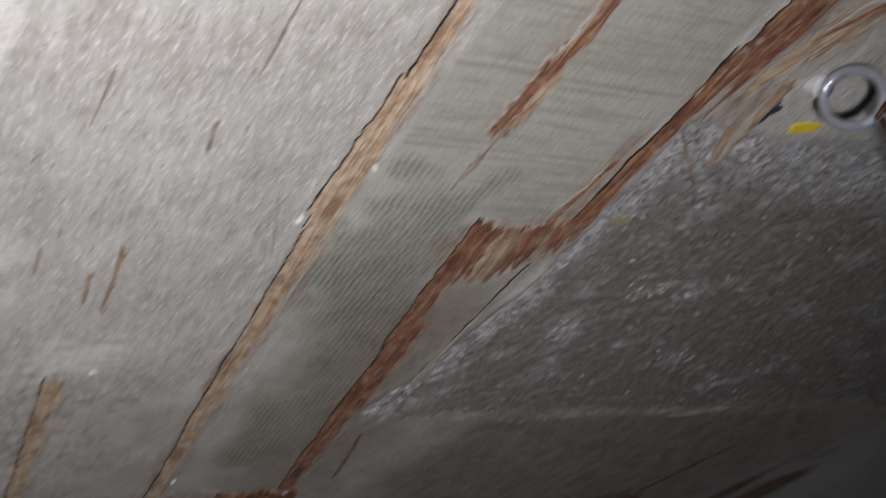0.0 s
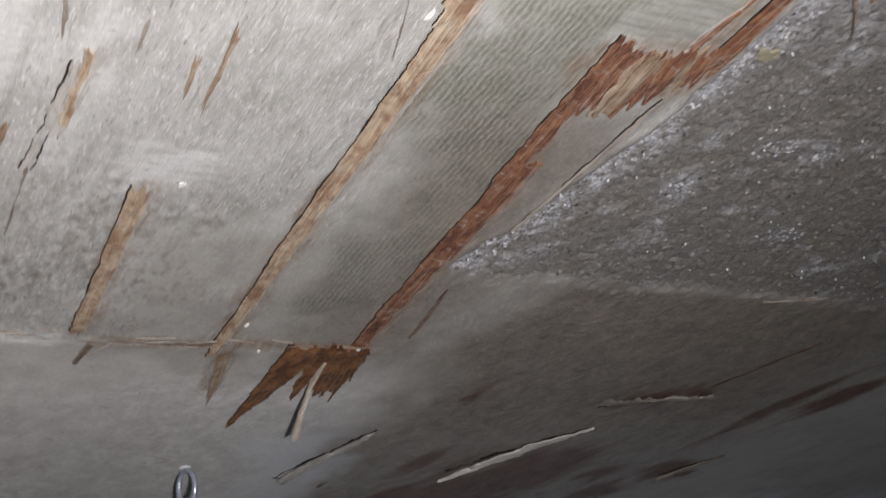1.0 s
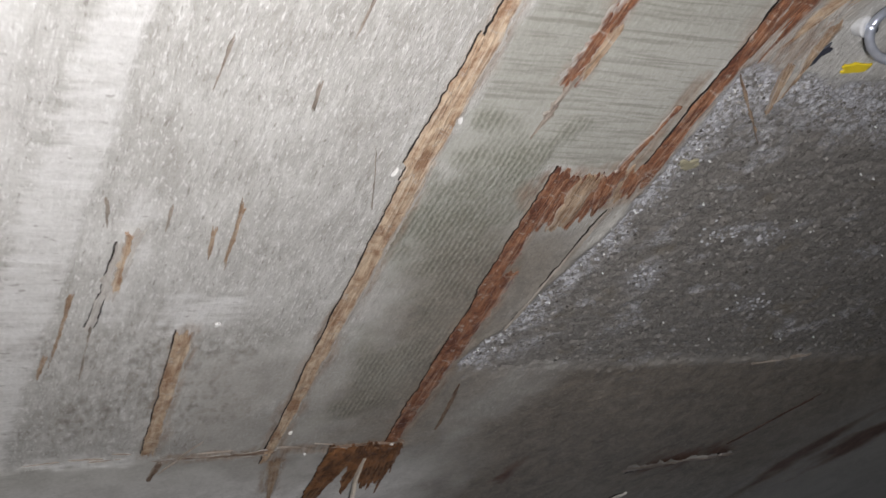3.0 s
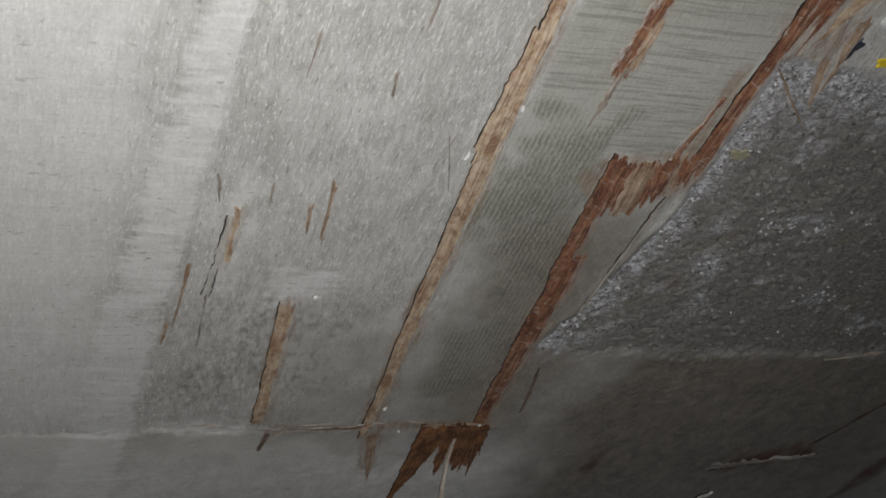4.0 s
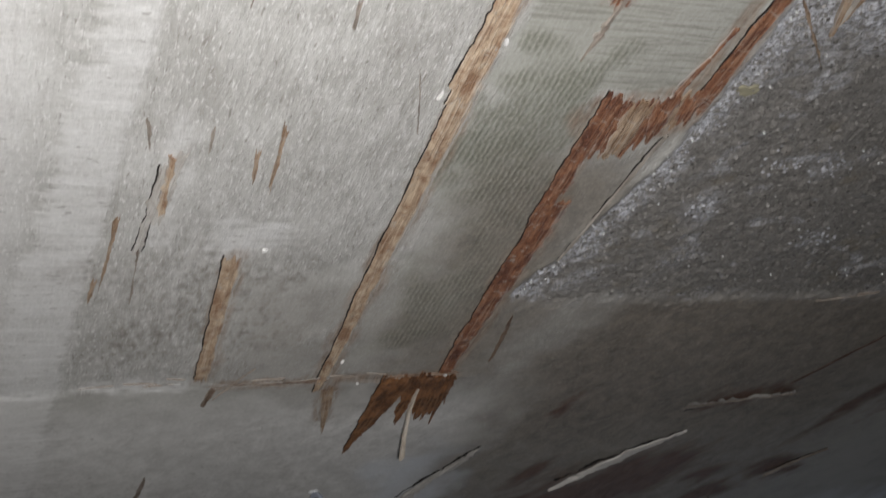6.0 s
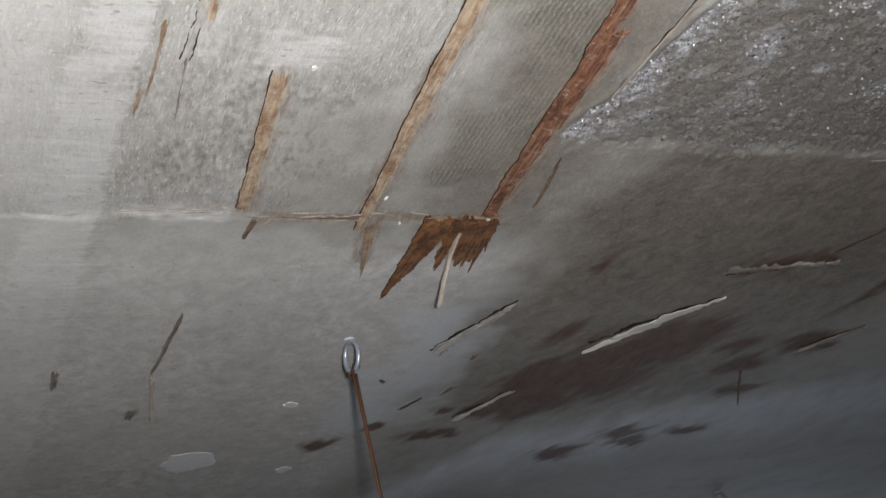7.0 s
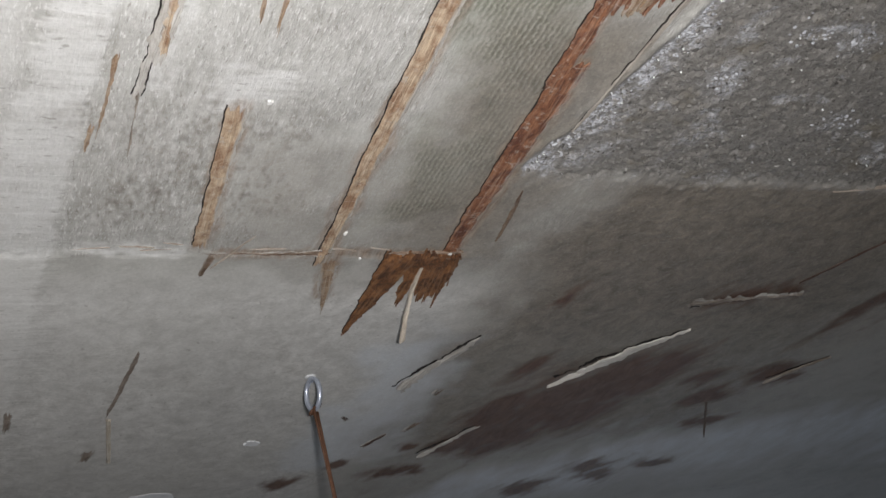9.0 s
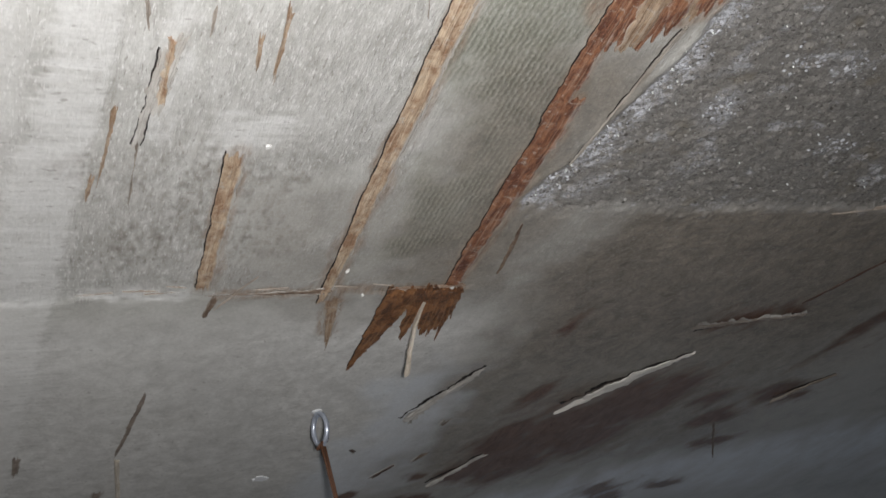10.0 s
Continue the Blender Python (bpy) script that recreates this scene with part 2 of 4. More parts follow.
def wood_material(name, dark, light, pale, age=0.3, rough=0.75):
    """Torn veneer: long grain, blotches, cross flecks, and a rim that thins out to grey fibres."""
    m = Mat(name, rough, 0.0, 0.3)
    grain, hair = m.noise((560, 14, 300), 4, 0.65, 0.6), m.noise((1400, 40, 500), 2, 0.6)
    blotch, band = m.noise((95, 60, 60), 5, 0.7, 0.4), m.noise((70, 105, 50), 6, 0.72, 1.2)
    color = m.mix(m.step(blotch, 0.40, 0.58), dark, light)
    color = m.mix(m.step(grain, 0.52, 0.70, 0.0, 0.7), color, pale)
    color = m.mix(m.step(grain, 0.44, 0.30, 0.0, 0.5), color, tuple(0.4 * c for c in dark))
    color = m.mix(m.step(hair, 0.35, 0.65, 0.0, 0.25), color, tuple(0.5 * c for c in light))
    color = m.mix(m.step(band, 0.56, 0.66, 0.0, age), color, (0.46, 0.42, 0.36))
    thin = m.math("ADD", m.attr("rim"), m.math("MULTIPLY", m.math("SUBTRACT", m.noise((260, 24, 60), 5, 0.7), 0.5), 1.5))
    mottle = m.noise((190, 110, 80), 6, 0.78, 0.5)
    color = m.mix(m.step(mottle, 0.56, 0.66, 0.0, 0.6 * age), color, tuple(0.55 * c for c in dark))
    color = m.mix(m.step(mottle, 0.40, 0.30, 0.0, 0.8 * age), color, (0.50, 0.46, 0.41))
    color = m.mix(m.step(thin, 0.40, 0.85, 0.0, 0.95), color, (0.42, 0.405, 0.37))
    return m.done(color, None, m.bump(m.math("ADD", grain, m.math("MULTIPLY", hair, 0.4)), 0.9, 0.0013))


def plain_concrete(name, a, b):
    m = Mat(name, 0.9)
    color = m.mix(m.step(m.noise(3, 6), 0.3, 0.7), a, b)
    color = m.mix(m.step(m.noise(90, 4), 0.3, 0.7, 0.0, 0.35), color, tuple(0.6 * c for c in a))
    return m.done(color, None, m.bump(m.noise(140, 5), 0.5, 0.002))


CONCRETE = ceiling_material()
WOOD_RED = wood_material("red_brown_veneer", (0.105, 0.038, 0.023), (0.285, 0.130, 0.068), (0.46, 0.32, 0.23), 0.8)
WOOD_SPIKE = wood_material("dark_orange_veneer", (0.065, 0.028, 0.014), (0.26, 0.118, 0.048), (0.33, 0.19, 0.095), 0.10)
WOOD_TAN = wood_material("tan_veneer", (0.27, 0.155, 0.090), (0.55, 0.425, 0.295), (0.70, 0.61, 0.49), 0.75)
WOOD_DULL = wood_material("dull_tan_veneer", (0.22, 0.135, 0.080), (0.40, 0.295, 0.200), (0.52, 0.45, 0.37), 0.8)
WOOD_DIM = wood_material("dim_brown_veneer", (0.17, 0.130, 0.100), (0.29, 0.240, 0.200), (0.34, 0.30, 0.26), 0.5)
WOOD_RIM = wood_material("grey_brown_fibre", (0.25, 0.22, 0.185), (0.36, 0.325, 0.28), (0.46, 0.43, 0.38), 0.5)
WOOD_DARK = wood_material("dark_soaked_veneer", (0.040, 0.022, 0.016), (0.085, 0.048, 0.036), (0.13, 0.10, 0.08), 0.15)
WOOD_PALE = wood_material("pale_splinter", (0.52, 0.45, 0.36), (0.64, 0.58, 0.49), (0.74, 0.70, 0.62), 0.2)
WHITISH = wood_material("whitish_veneer", (0.60, 0.57, 0.52), (0.72, 0.69, 0.64), (0.80, 0.78, 0.74), 0.2)
WOOD_BROWN = wood_material("dull_brown_veneer", (0.10, 0.064, 0.045), (0.20, 0.14, 0.10), (0.30, 0.24, 0.18), 0.3)
WOOD_FAINT = wood_material("weathered_veneer", (0.20, 0.16, 0.125), (0.33, 0.285, 0.24), (0.44, 0.40, 0.35), 0.5)
WOOD_GREY = wood_material("grey_fibre", (0.40, 0.37, 0.33), (0.52, 0.50, 0.46), (0.66, 0.64, 0.60), 0.2)
WALL = plain_concrete("wall_concrete", (0.26, 0.25, 0.23), (0.36, 0.35, 0.33))
FLOOR = plain_concrete("floor_concrete", (0.16, 0.155, 0.15), (0.24, 0.23, 0.22))


def simple(name, color, rough=0.6, metallic=0.0, grain=300, depth=0.0004, dirt=0.3):
    m = Mat(name, rough, metallic)
    n = m.noise(grain, 4)
    c = m.mix(m.step(n, 0.35, 0.65, 0.0, dirt), color, tuple(0.45 * v for v in color))
    return m.done(c, None, m.bump(n, 0.5, depth))


GAP_SHADE = simple("shade_in_gap", (0.016, 0.012, 0.010), 0.95)
STEEL = simple("galvanised_steel", (0.48, 0.52, 0.60), 0.36, 0.6, 240, 0.0003, 0.25)
RUST = simple("rusty_wire", (0.115, 0.052, 0.027), 0.6, 0.25, 500, 0.0005, 0.6)
YELLOW = simple("yellow_paint", (0.72, 0.55, 0.03), 0.5, 0.0, 300, 0.0003, 0.15)
WHITE = simple("white_paint_chip", (0.74, 0.73, 0.70), 0.6, 0.0, 400, 0.0003, 0.12)
LIME = simple("dull_lime", (0.60, 0.61, 0.61), 0.8, 0.0, 200, 0.0006, 0.35)
PALE_LIME = simple("pale_lime", (0.74, 0.75, 0.76), 0.8, 0.0, 160, 0.0006, 0.18)
INK = simple("dark_blue_grime", (0.035, 0.038, 0.052), 0.6, 0.0, 260, 0.0006, 0.5)

# ---- noise on arrays ----
rng = np.random.default_rng(7)
LATTICE = rng.random((512, 512))


def grain2(x, y):
    """Smooth value noise, -1 to 1, of arrays x and y."""
    x, y = np.broadcast_arrays(np.asarray(x, float), np.asarray(y, float))
    i, j = np.floor(x).astype(int), np.floor(y).astype(int)
    fx, fy = x - i, y - j
    fx, fy = fx * fx * (3 - 2 * fx), fy * fy * (3 - 2 * fy)
    i, j, i1, j1 = i % 512, j % 512, (i + 1) % 512, (j + 1) % 512
    low = LATTICE[i, j] * (1 - fx) + LATTICE[i1, j] * fx
    high = LATTICE[i, j1] * (1 - fx) + LATTICE[i1, j1] * fx
    return 2 * (low * (1 - fy) + high * fy) - 1


def fbm(x, y, octaves=4):
    total, size = 0.0, 1.0
    for n in range(octaves):
        total = total + size * grain2(x * 2**n + 17.3 * n, y * 2**n + 5.1 * n)
        size *= 0.55
    return total


def ramp(v, a, b):
    s = np.clip((v - a) / (b - a), 0, 1)
    return s * s * (3 - 2 * s)


def inside(x, y, x0, x1, y0, y1, soft, wobble=0.0, scale=40.0):
    """A soft rectangle with a frayed rim."""
    wx = wobble * fbm(x * scale, y * scale, 4) if wobble else 0.0
    wy = wobble * fbm(x * scale + 90, y * scale + 40, 4) if wobble else 0.0
    return ramp(x + wx, x0 - soft, x0 + soft) * (1 - ramp(x + wx, x1 - soft, x1 + soft)) * ramp(y + wy, y0 - soft, y0 + soft) * (1 - ramp(y + wy, y1 - soft, y1 + soft))


# ---- ceiling ----
def axis(start, fine_to, step, growth, stop, before):
    out = [start]
    while out[-1] < fine_to:
        out.append(out[-1] + step)
    while out[-1] < stop:
        step = min(step * growth, 0.03)
        out.append(out[-1] + step)
    return np.array(before + out)


# brown stains of soaked veneer: x, y, half width, half length, lean
STAINS = [(0.665, 1.250, 0.036, 0.075, 0.0), (0.715, 1.225, 0.050, 0.100, 0.0), (0.770, 1.175, 0.050, 0.095, 0.0), (0.815, 1.150, 0.036, 0.075, 0.0),
          (0.642, 1.118, 0.017, 0.046, -0.1), (0.893, 1.160, 0.026, 0.030, 0.0), (0.985, 1.160, 0.034, 0.030, 0.0), (1.020, 1.175, 0.020, 0.018, 0.0),
          (0.800, 0.958, 0.030, 0.026, 0.0), (0.850, 0.945, 0.022, 0.018, 0.0), (0.990, 0.975, 0.018, 0.085, -0.2), (1.050, 0.945, 0.022, 0.060, -0.2),
          (0.462, 1.437, 0.028, 0.024, 0.0), (0.515, 1.400, 0.012, 0.015, 0.0), (0.600, 1.435, 0.042, 0.018, 0.0)]
# lines along which the concrete took up brown from the veneer: x0, y0, x1, y1, half width
TINTS = [(0.2435, 0.684, 0.2525, 0.862, 0.006), (0.340, 0.30, 0.3405, 0.52, 0.007), (0.342, 0.52, 0.350, 0.885, 0.007), (0.406, 0.30, 0.400, 0.43, 0.005), (0.437, 0.52, 0.443, 0.64, 0.006),
         (0.4465, 0.62, 0.454, 0.865, 0.009), (0.435, 0.530, 0.505, 0.512, 0.020), (0.497, 0.36, 0.499, 0.52, 0.007), (0.485, 0.42, 0.481, 0.515, 0.004), (0.53, 0.25, 0.515, 0.40, 0.022),
         (0.27, 0.870, 0.46, 0.868, 0.006), (0.361, 0.88, 0.368, 0.94, 0.009)]
STAINS += [(0.700, 1.325, 0.060, 0.070, 0.0), (0.775, 1.265, 0.055, 0.065, 0.0), (0.640, 1.335, 0.030, 0.040, 0.0), (0.930, 1.230, 0.030, 0.030, 0.0), (0.830, 1.545, 0.030, 0.030, 0.0), (0.900, 1.475, 0.034, 0.030, 0.0), (0.930, 1.525, 0.036, 0.024, 0.0), (1.010, 1.485, 0.034, 0.020, 0.0), (0.984, 1.317, 0.034, 0.020, 0.0), (0.585, 1.341, 0.012, 0.014, 0.0), (0.604, 0.948, 0.010, 0.024, 0.0)]


def pale_from(y):
    """Near edge of the pale board's print, which runs askew."""
    return 0.1374 - 0.10 * (np.clip(y, 0.2, 1.3) - 0.49)


def pale_to(y):
    return 0.1655 - 0.047 * (np.clip(y, 0.2, 1.6) - 0.49)


def form(x, y):
    """The slow unevenness of the underside and the steps between the boards, metres upward."""
    z = 0.0010 * fbm(x * 6, y * 6, 3)
    z = z - 0.0012 * ramp(y + 0.0035 * fbm(x * 45, y * 45, 4), 0.867, 0.877) * (1 - ramp(x, 0.47, 0.5)) - 0.0006 * ramp(x - pale_from(y), -0.0015, 0.0015) * (1 - ramp(x - pale_to(y), -0.0015, 0.0015))
    return z


GRID = {}                                   # the finished underside, for what sticks to it


def underside(x, y):
    """Height of the finished underside at arrays x and y."""
    gx, gy, gz = GRID["x"], GRID["y"], GRID["z"]
    i, j = np.clip(np.searchsorted(gx, x) - 1, 0, len(gx) - 2), np.clip(np.searchsorted(gy, y) - 1, 0, len(gy) - 2)
    fx, fy = (x - gx[i]) / (gx[i + 1] - gx[i]), (y - gy[j]) / (gy[j + 1] - gy[j])
    return TOP + (gz[j, i] * (1 - fx) + gz[j, i + 1] * fx) * (1 - fy) + (gz[j + 1, i] * (1 - fx) + gz[j + 1, i + 1] * fx) * fy


def build_ceiling():
    xs = np.append(axis(0.04, 0.82, 0.0019, 1.012, 2.1, [X0 - 0.2, -0.6, -0.15]), [2.6, X1 + 0.2])
    ys = np.append(axis(0.26, 1.0, 0.0019, 1.012, 2.3, [Y0 - 0.2, -0.8, 0.0]), [2.9, Y1 + 0.2])
    x, y = np.meshgrid(xs, ys)
    # exposed aggregate: one straight side along the boards, frayed along the rest
    side = 0.506 - 0.030 * ramp(y, 0.52, 0.73) - 0.012 * ramp(y, 0.69, 0.735) + 0.003 * fbm(x * 60, y * 60)
    wob = 0.006 * fbm(x * 45, y * 45, 5) + 0.004 * fbm(x * 130, y * 130, 3)
    bare = ramp(x - side, -0.002, 0.004) * ramp(y + wob, 0.402, 0.416) * (1 - ramp(y + wob, 0.738, 0.764)) * (1 - ramp(x, 1.05, 1.35))
    low_agg = ramp(x, 0.50, 0.62) * ramp(y, 0.73, 0.76) * (1 - ramp(y + 3 * wob, 0.80, 0.93))
    lime = (1 - ramp(x - side + 2.0 * wob, 0.002, 0.026 + 0.016 * fbm(x * 25, y * 25))) * bare
    lime = np.maximum(lime, bare * (1 - ramp(y + 2 * wob, 0.430, 0.480)))
    lime = np.maximum(lime, bare * 0.85 * (1 - ramp(x - side + wob, 0.010, 0.040)) * (1 - ramp(y, 0.48, 0.54)))
    for cx, cy in ((0.605, 0.571), (0.646, 0.569), (0.694, 0.662), (0.512, 0.718), (0.497, 0.590), (0.500, 0.555), (0.582, 0.694), (0.545, 0.470), (0.520, 0.510)):
        lime = np.maximum(lime, 0.72 * bare * np.exp(-(((x - cx + 2.2 * wob) / 0.012) ** 2 + ((y - cy - 2.2 * wob) / 0.009) ** 2)))
    lime = np.maximum(lime, bare * 0.85 * np.exp(-(((x - 0.566 + wob) / 0.013) ** 2 + ((y - 0.622 + wob) / 0.016) ** 2)))
    lime = np.maximum(lime, bare * 0.55 * ramp(fbm(x * 38 + 3, y * 50, 4), 0.60, 0.95))
    scuff = 0.005 * fbm(x * 20, y * 260, 3) + 0.003 * fbm(x * 12, y * 30 + 7, 3)
    pale = ramp(x + 1.3 * scuff - pale_from(y), -0.005, 0.005) * (1 - ramp(x + 0.5 * scuff - pale_to(y), -0.003, 0.002)) * (0.88 + 0.3 * fbm(x * 45, y * 240, 3)) * (0.85 - 0.45 * ramp(y, 0.75, 1.2))
    pale = np.maximum(pale, 0.55 * (1 - ramp(x, 0.10, 0.13)) * (1 - ramp(y, 0.80, 1.0)))
    pale = np.maximum(pale, inside(x + scuff, y, 0.222, 0.278, 0.638, 0.682, 0.010, 0.008, 40) * (0.50 + 0.7 * fbm(x * 50, y * 260)))
    pale = np.maximum(pale, 0.95 * inside(x, y, 0.232, 0.254, 0.655, 0.690, 0.005, 0.006, 90))
    pale = np.maximum(pale, 0.6 * inside(x, y, 0.181, 0.200, 0.535, 0.672, 0.004, 0.006, 70) * (0.75 + 0.5 * fbm(x * 160, y * 60)))
    pale = np.maximum(pale, (0.7 + 0.6 * fbm(x * 60, y * 240)) * inside(x, y, 0.160, 0.246, 0.856, 0.874, 0.003, 0.006, 60))
    pale = np.maximum(pale, 0.35 * inside(x, y, 0.378, 0.412, 0.876, 0.915, 0.003, 0.002, 60))
    # darker areas: beyond the aggregate, between the strips and round the short strip
    darker = ramp(x + 0.02 * fbm(x * 14, y * 14), 0.475, 0.575) * ramp(y, 0.735, 0.76) * (1 - 0.5 * ramp(y, 1.28, 1.42)) * (0.92 - 0.15 * ramp(y, 0.95, 1.1)) * (1 - 0.75 * ramp(x, 0.88, 1.15) * (1 - ramp(y, 1.25, 1.45)))
    darker = np.maximum(darker, 0.76 * inside(x, y, 0.385, 0.52, 0.56, 0.90, 0.05, 0.018, 26))
    darker = np.maximum(darker, 0.30 * inside(x, y, 0.262, 0.40, 0.72, 0.90, 0.02, 0.02, 20))
    darker = np.maximum(darker, 0.50 * inside(x, y, 0.165, 0.300, 0.69, 0.84, 0.03, 0.03, 20) * (0.45 + 0.75 * fbm(x * 430, y * 150, 3)))
    cross = inside(x, y, 0.352, 0.492, -1, 0.505, 0.004, 0.004, 40) * (1 - 0.8 * inside(x, y, 0.345, 0.405, 0.455, 0.56, 0.006, 0.006, 40))
    cross = np.maximum(cross, 0.3 * inside(x, y, 0.126, 0.163, -1, 3, 0.002))
    smooth = np.maximum(ramp(y + 0.004 * fbm(x * 40, y * 40), 0.868, 0.876), 0.75 * inside(x, y, 0.268, 0.335, 0.70, 0.87, 0.012, 0.02, 25))
    smooth = np.maximum(smooth, 0.7 * inside(x, y, 0.355, 0.435, 0.56, 0.86, 0.012, 0.01, 25))
    green = inside(x, y, 0.352, 0.436, 0.455, 0.62, 0.016, 0.020, 30)
    green = np.maximum(green, 0.85 * inside(x, y, 0.375, 0.45, 0.58, 0.82, 0.022, 0.025, 30)) * (0.85 + 0.25 * fbm(x * 30, y * 30, 3))
    stain = np.zeros_like(x)
    u, v = 0.90 * x + 0.43 * y, 0.90 * y - 0.43 * x
    warp_x, warp_y = fbm(u * 36, v * 15, 5), fbm(u * 36 + 50, v * 15 + 9, 5)
    for cx, cy, rx, ry, lean in STAINS:
        dx, dy = x - cx + 0.009 * warp_x, y - cy + 0.014 * warp_y
        dx = dx - lean * dy
        stain = np.maximum(stain, 1.15 * np.exp(-((dx / rx) ** 2 + (dy / ry) ** 2) ** 1.25))
    stain = np.clip(stain + 0.25 * (stain > 0.02) * fbm(u * 90, v * 22, 5), 0, 1)
    green = np.maximum(green, 0.5 * inside(x, y, 0.352, 0.492, -1, 0.505, 0.004, 0.004, 40))
    smooth = np.maximum(smooth, 0.8 * inside(x, y, 0.352, 0.492, -1, 0.505, 0.004, 0.004, 40))
    smooth = np.maximum(smooth, np.clip(darker * 1.3, 0, 1) * ramp(x, 0.38, 0.42))
    # lighter cloudy tone beyond the board joint, ending near x = 0.5
    clouded = ramp(y, 0.875, 0.96) * (1 - ramp(x + 0.02 * fbm(x * 12, y * 12, 4), 0.49, 0.56)) * (0.9 + 0.2 * fbm(x * 9, y * 9, 4))
    # paler far band; its bluish daylight and the fade beyond are painted in
    line = 1.255 + 0.27 * np.exp(np.clip((0.67 - x) / 0.23, -9, 1)) + 0.05 * fbm(x * 14, y * 7, 5)
    blue_sheen = ramp(y - line, -0.04, 0.08) * (1 - 0.9 * ramp(y - line, 0.10, 0.36)) * ramp(x, 0.48, 0.62)
    blue_sheen = np.maximum(blue_sheen, 0.7 * inside(x, y, 0.46, 0.55, 1.05, 1.42, 0.03, 0.03, 14))
    tint = np.zeros_like(x)
    for x0, y0, x1, y1, half in TINTS:
        along = np.clip(((x - x0) * (x1 - x0) + (y - y0) * (y1 - y0)) / ((x1 - x0) ** 2 + (y1 - y0) ** 2), 0, 1)
        away = np.hypot(x - x0 - along * (x1 - x0), y - y0 - along * (y1 - y0)) - half
        tint = np.maximum(tint, 1 - ramp(away + 0.004 * fbm(x * 110, y * 35, 4), -0.002, 0.0055))
    # relief, metres upward from the underside
    z = form(x, y) + 0.00025 * fbm(x * 260, y * 30, 2) * (1 - smooth)
    pits, grains = ramp(fbm(x * 170, y * 210, 3), 0.35, 0.95), ramp(fbm(x * 210 + 40, y * 240 + 11, 2), 0.35, 0.95)
    z = z + bare * (0.0022 + 0.0016 * pits - 0.0013 * grains + 0.0006 * fbm(x * 40, y * 40, 3)) + 0.0004 * low_agg * fbm(x * 190, y * 210, 3)
    z = z - 0.0012 * np.exp(-(((x - side + 0.004) / 0.0022) ** 2)) * ramp(y, 0.52, 0.55) * (1 - ramp(y, 0.70, 0.73))
    crumb = np.exp(-(((y - 0.756 + wob) / 0.006) ** 2)) * ramp(x, 0.52, 0.58) * np.clip(fbm(x * 150, y * 150, 3), 0, 1)
    z = z - 0.0016 * crumb * ramp(fbm(x * 30, y * 30 + 5, 3), -0.2, 0.5)
    lime = np.maximum(0.95 * lime, 0.2 * crumb)
    far = (x < 0.03) | (x > 2.2) | (y < 0.2) | (y > 2.4)
    z[far] = 0.0
    GRID.update(x=xs, y=ys, z=z)
    rows, cols = x.shape
    under = np.stack([x, y, TOP + z], -1).reshape(-1, 3)
    top = np.array([[xs[0], ys[0], TOP + 0.25], [xs[-1], ys[0], TOP + 0.25], [xs[-1], ys[-1], TOP + 0.25], [xs[0], ys[-1], TOP + 0.25]])
    a = (np.arange(rows - 1)[:, None] * cols + np.arange(cols - 1)).ravel()
    quads = np.stack([a, a + cols, a + cols + 1, a + 1], -1)
    k = rows * cols
    mesh = bpy.data.meshes.new("ceiling")
    mesh.vertices.add(k + 4)
    mesh.vertices.foreach_set("co", np.concatenate([under, top]).ravel())
    quads = np.concatenate([quads, [[k, k + 1, k + 2, k + 3]]])
    mesh.loops.add(quads.size)
    mesh.loops.foreach_set("vertex_index", quads.ravel().astype(np.int32))
    mesh.polygons.add(len(quads))
    mesh.polygons.foreach_set("loop_start", np.arange(0, quads.size, 4, dtype=np.int32))
    mesh.update(calc_edges=True)
    mesh.polygons.foreach_set("use_smooth", np.ones(len(quads), bool))
    for name, values in (("pale", pale), ("bare", bare), ("darker", darker), ("lime", lime), ("cross", cross), ("smooth", smooth), ("green", green), ("stain", stain), ("blue_sheen", blue_sheen), ("clouded", clouded), ("tint", tint)):
        layer = mesh.attributes.new(name, "FLOAT", "POINT")
        layer.data.foreach_set("value", np.append(np.clip(values, 0, 1).ravel(), np.zeros(4)).astype(np.float32))
    mesh.materials.append(CONCRETE)
    return tagged(new("ceiling", mesh), "grey cast concrete ceiling with board print and bare aggregate", "ceiling", kind="structure")


build_ceiling()


# ---- plain room round it, added out of view ----
def mesh_object(name, bm, material, parent=None, label="", smooth=False):
    mesh = bpy.data.meshes.new(name)
    bmesh.ops.recalc_face_normals(bm, faces=bm.faces)
    bm.to_mesh(mesh)
    bm.free()
    mesh.materials.append(material)
    if smooth:
        mesh.polygons.foreach_set("use_smooth", np.ones(len(mesh.polygons), bool))
    ob = new(name, mesh)
    if parent is not None:
        ob.parent = parent
    return tagged(ob, label)


def box(bm, x0, x1, y0, y1, z0, z1):
    made = bmesh.ops.create_cube(bm, size=1.0)["verts"]
    for v in made:
        v.co = Vector(((x0 + x1) / 2 + v.co.x * (x1 - x0), (y0 + y1) / 2 + v.co.y * (y1 - y0), (z0 + z1) / 2 + v.co.z * (z1 - z0)))


def slab(name, blocks, material, label, category):
    bm = bmesh.new()
    for b in blocks:
        box(bm, *b)
    return tagged(mesh_object(name, bm, material), label, category, kind="structure")


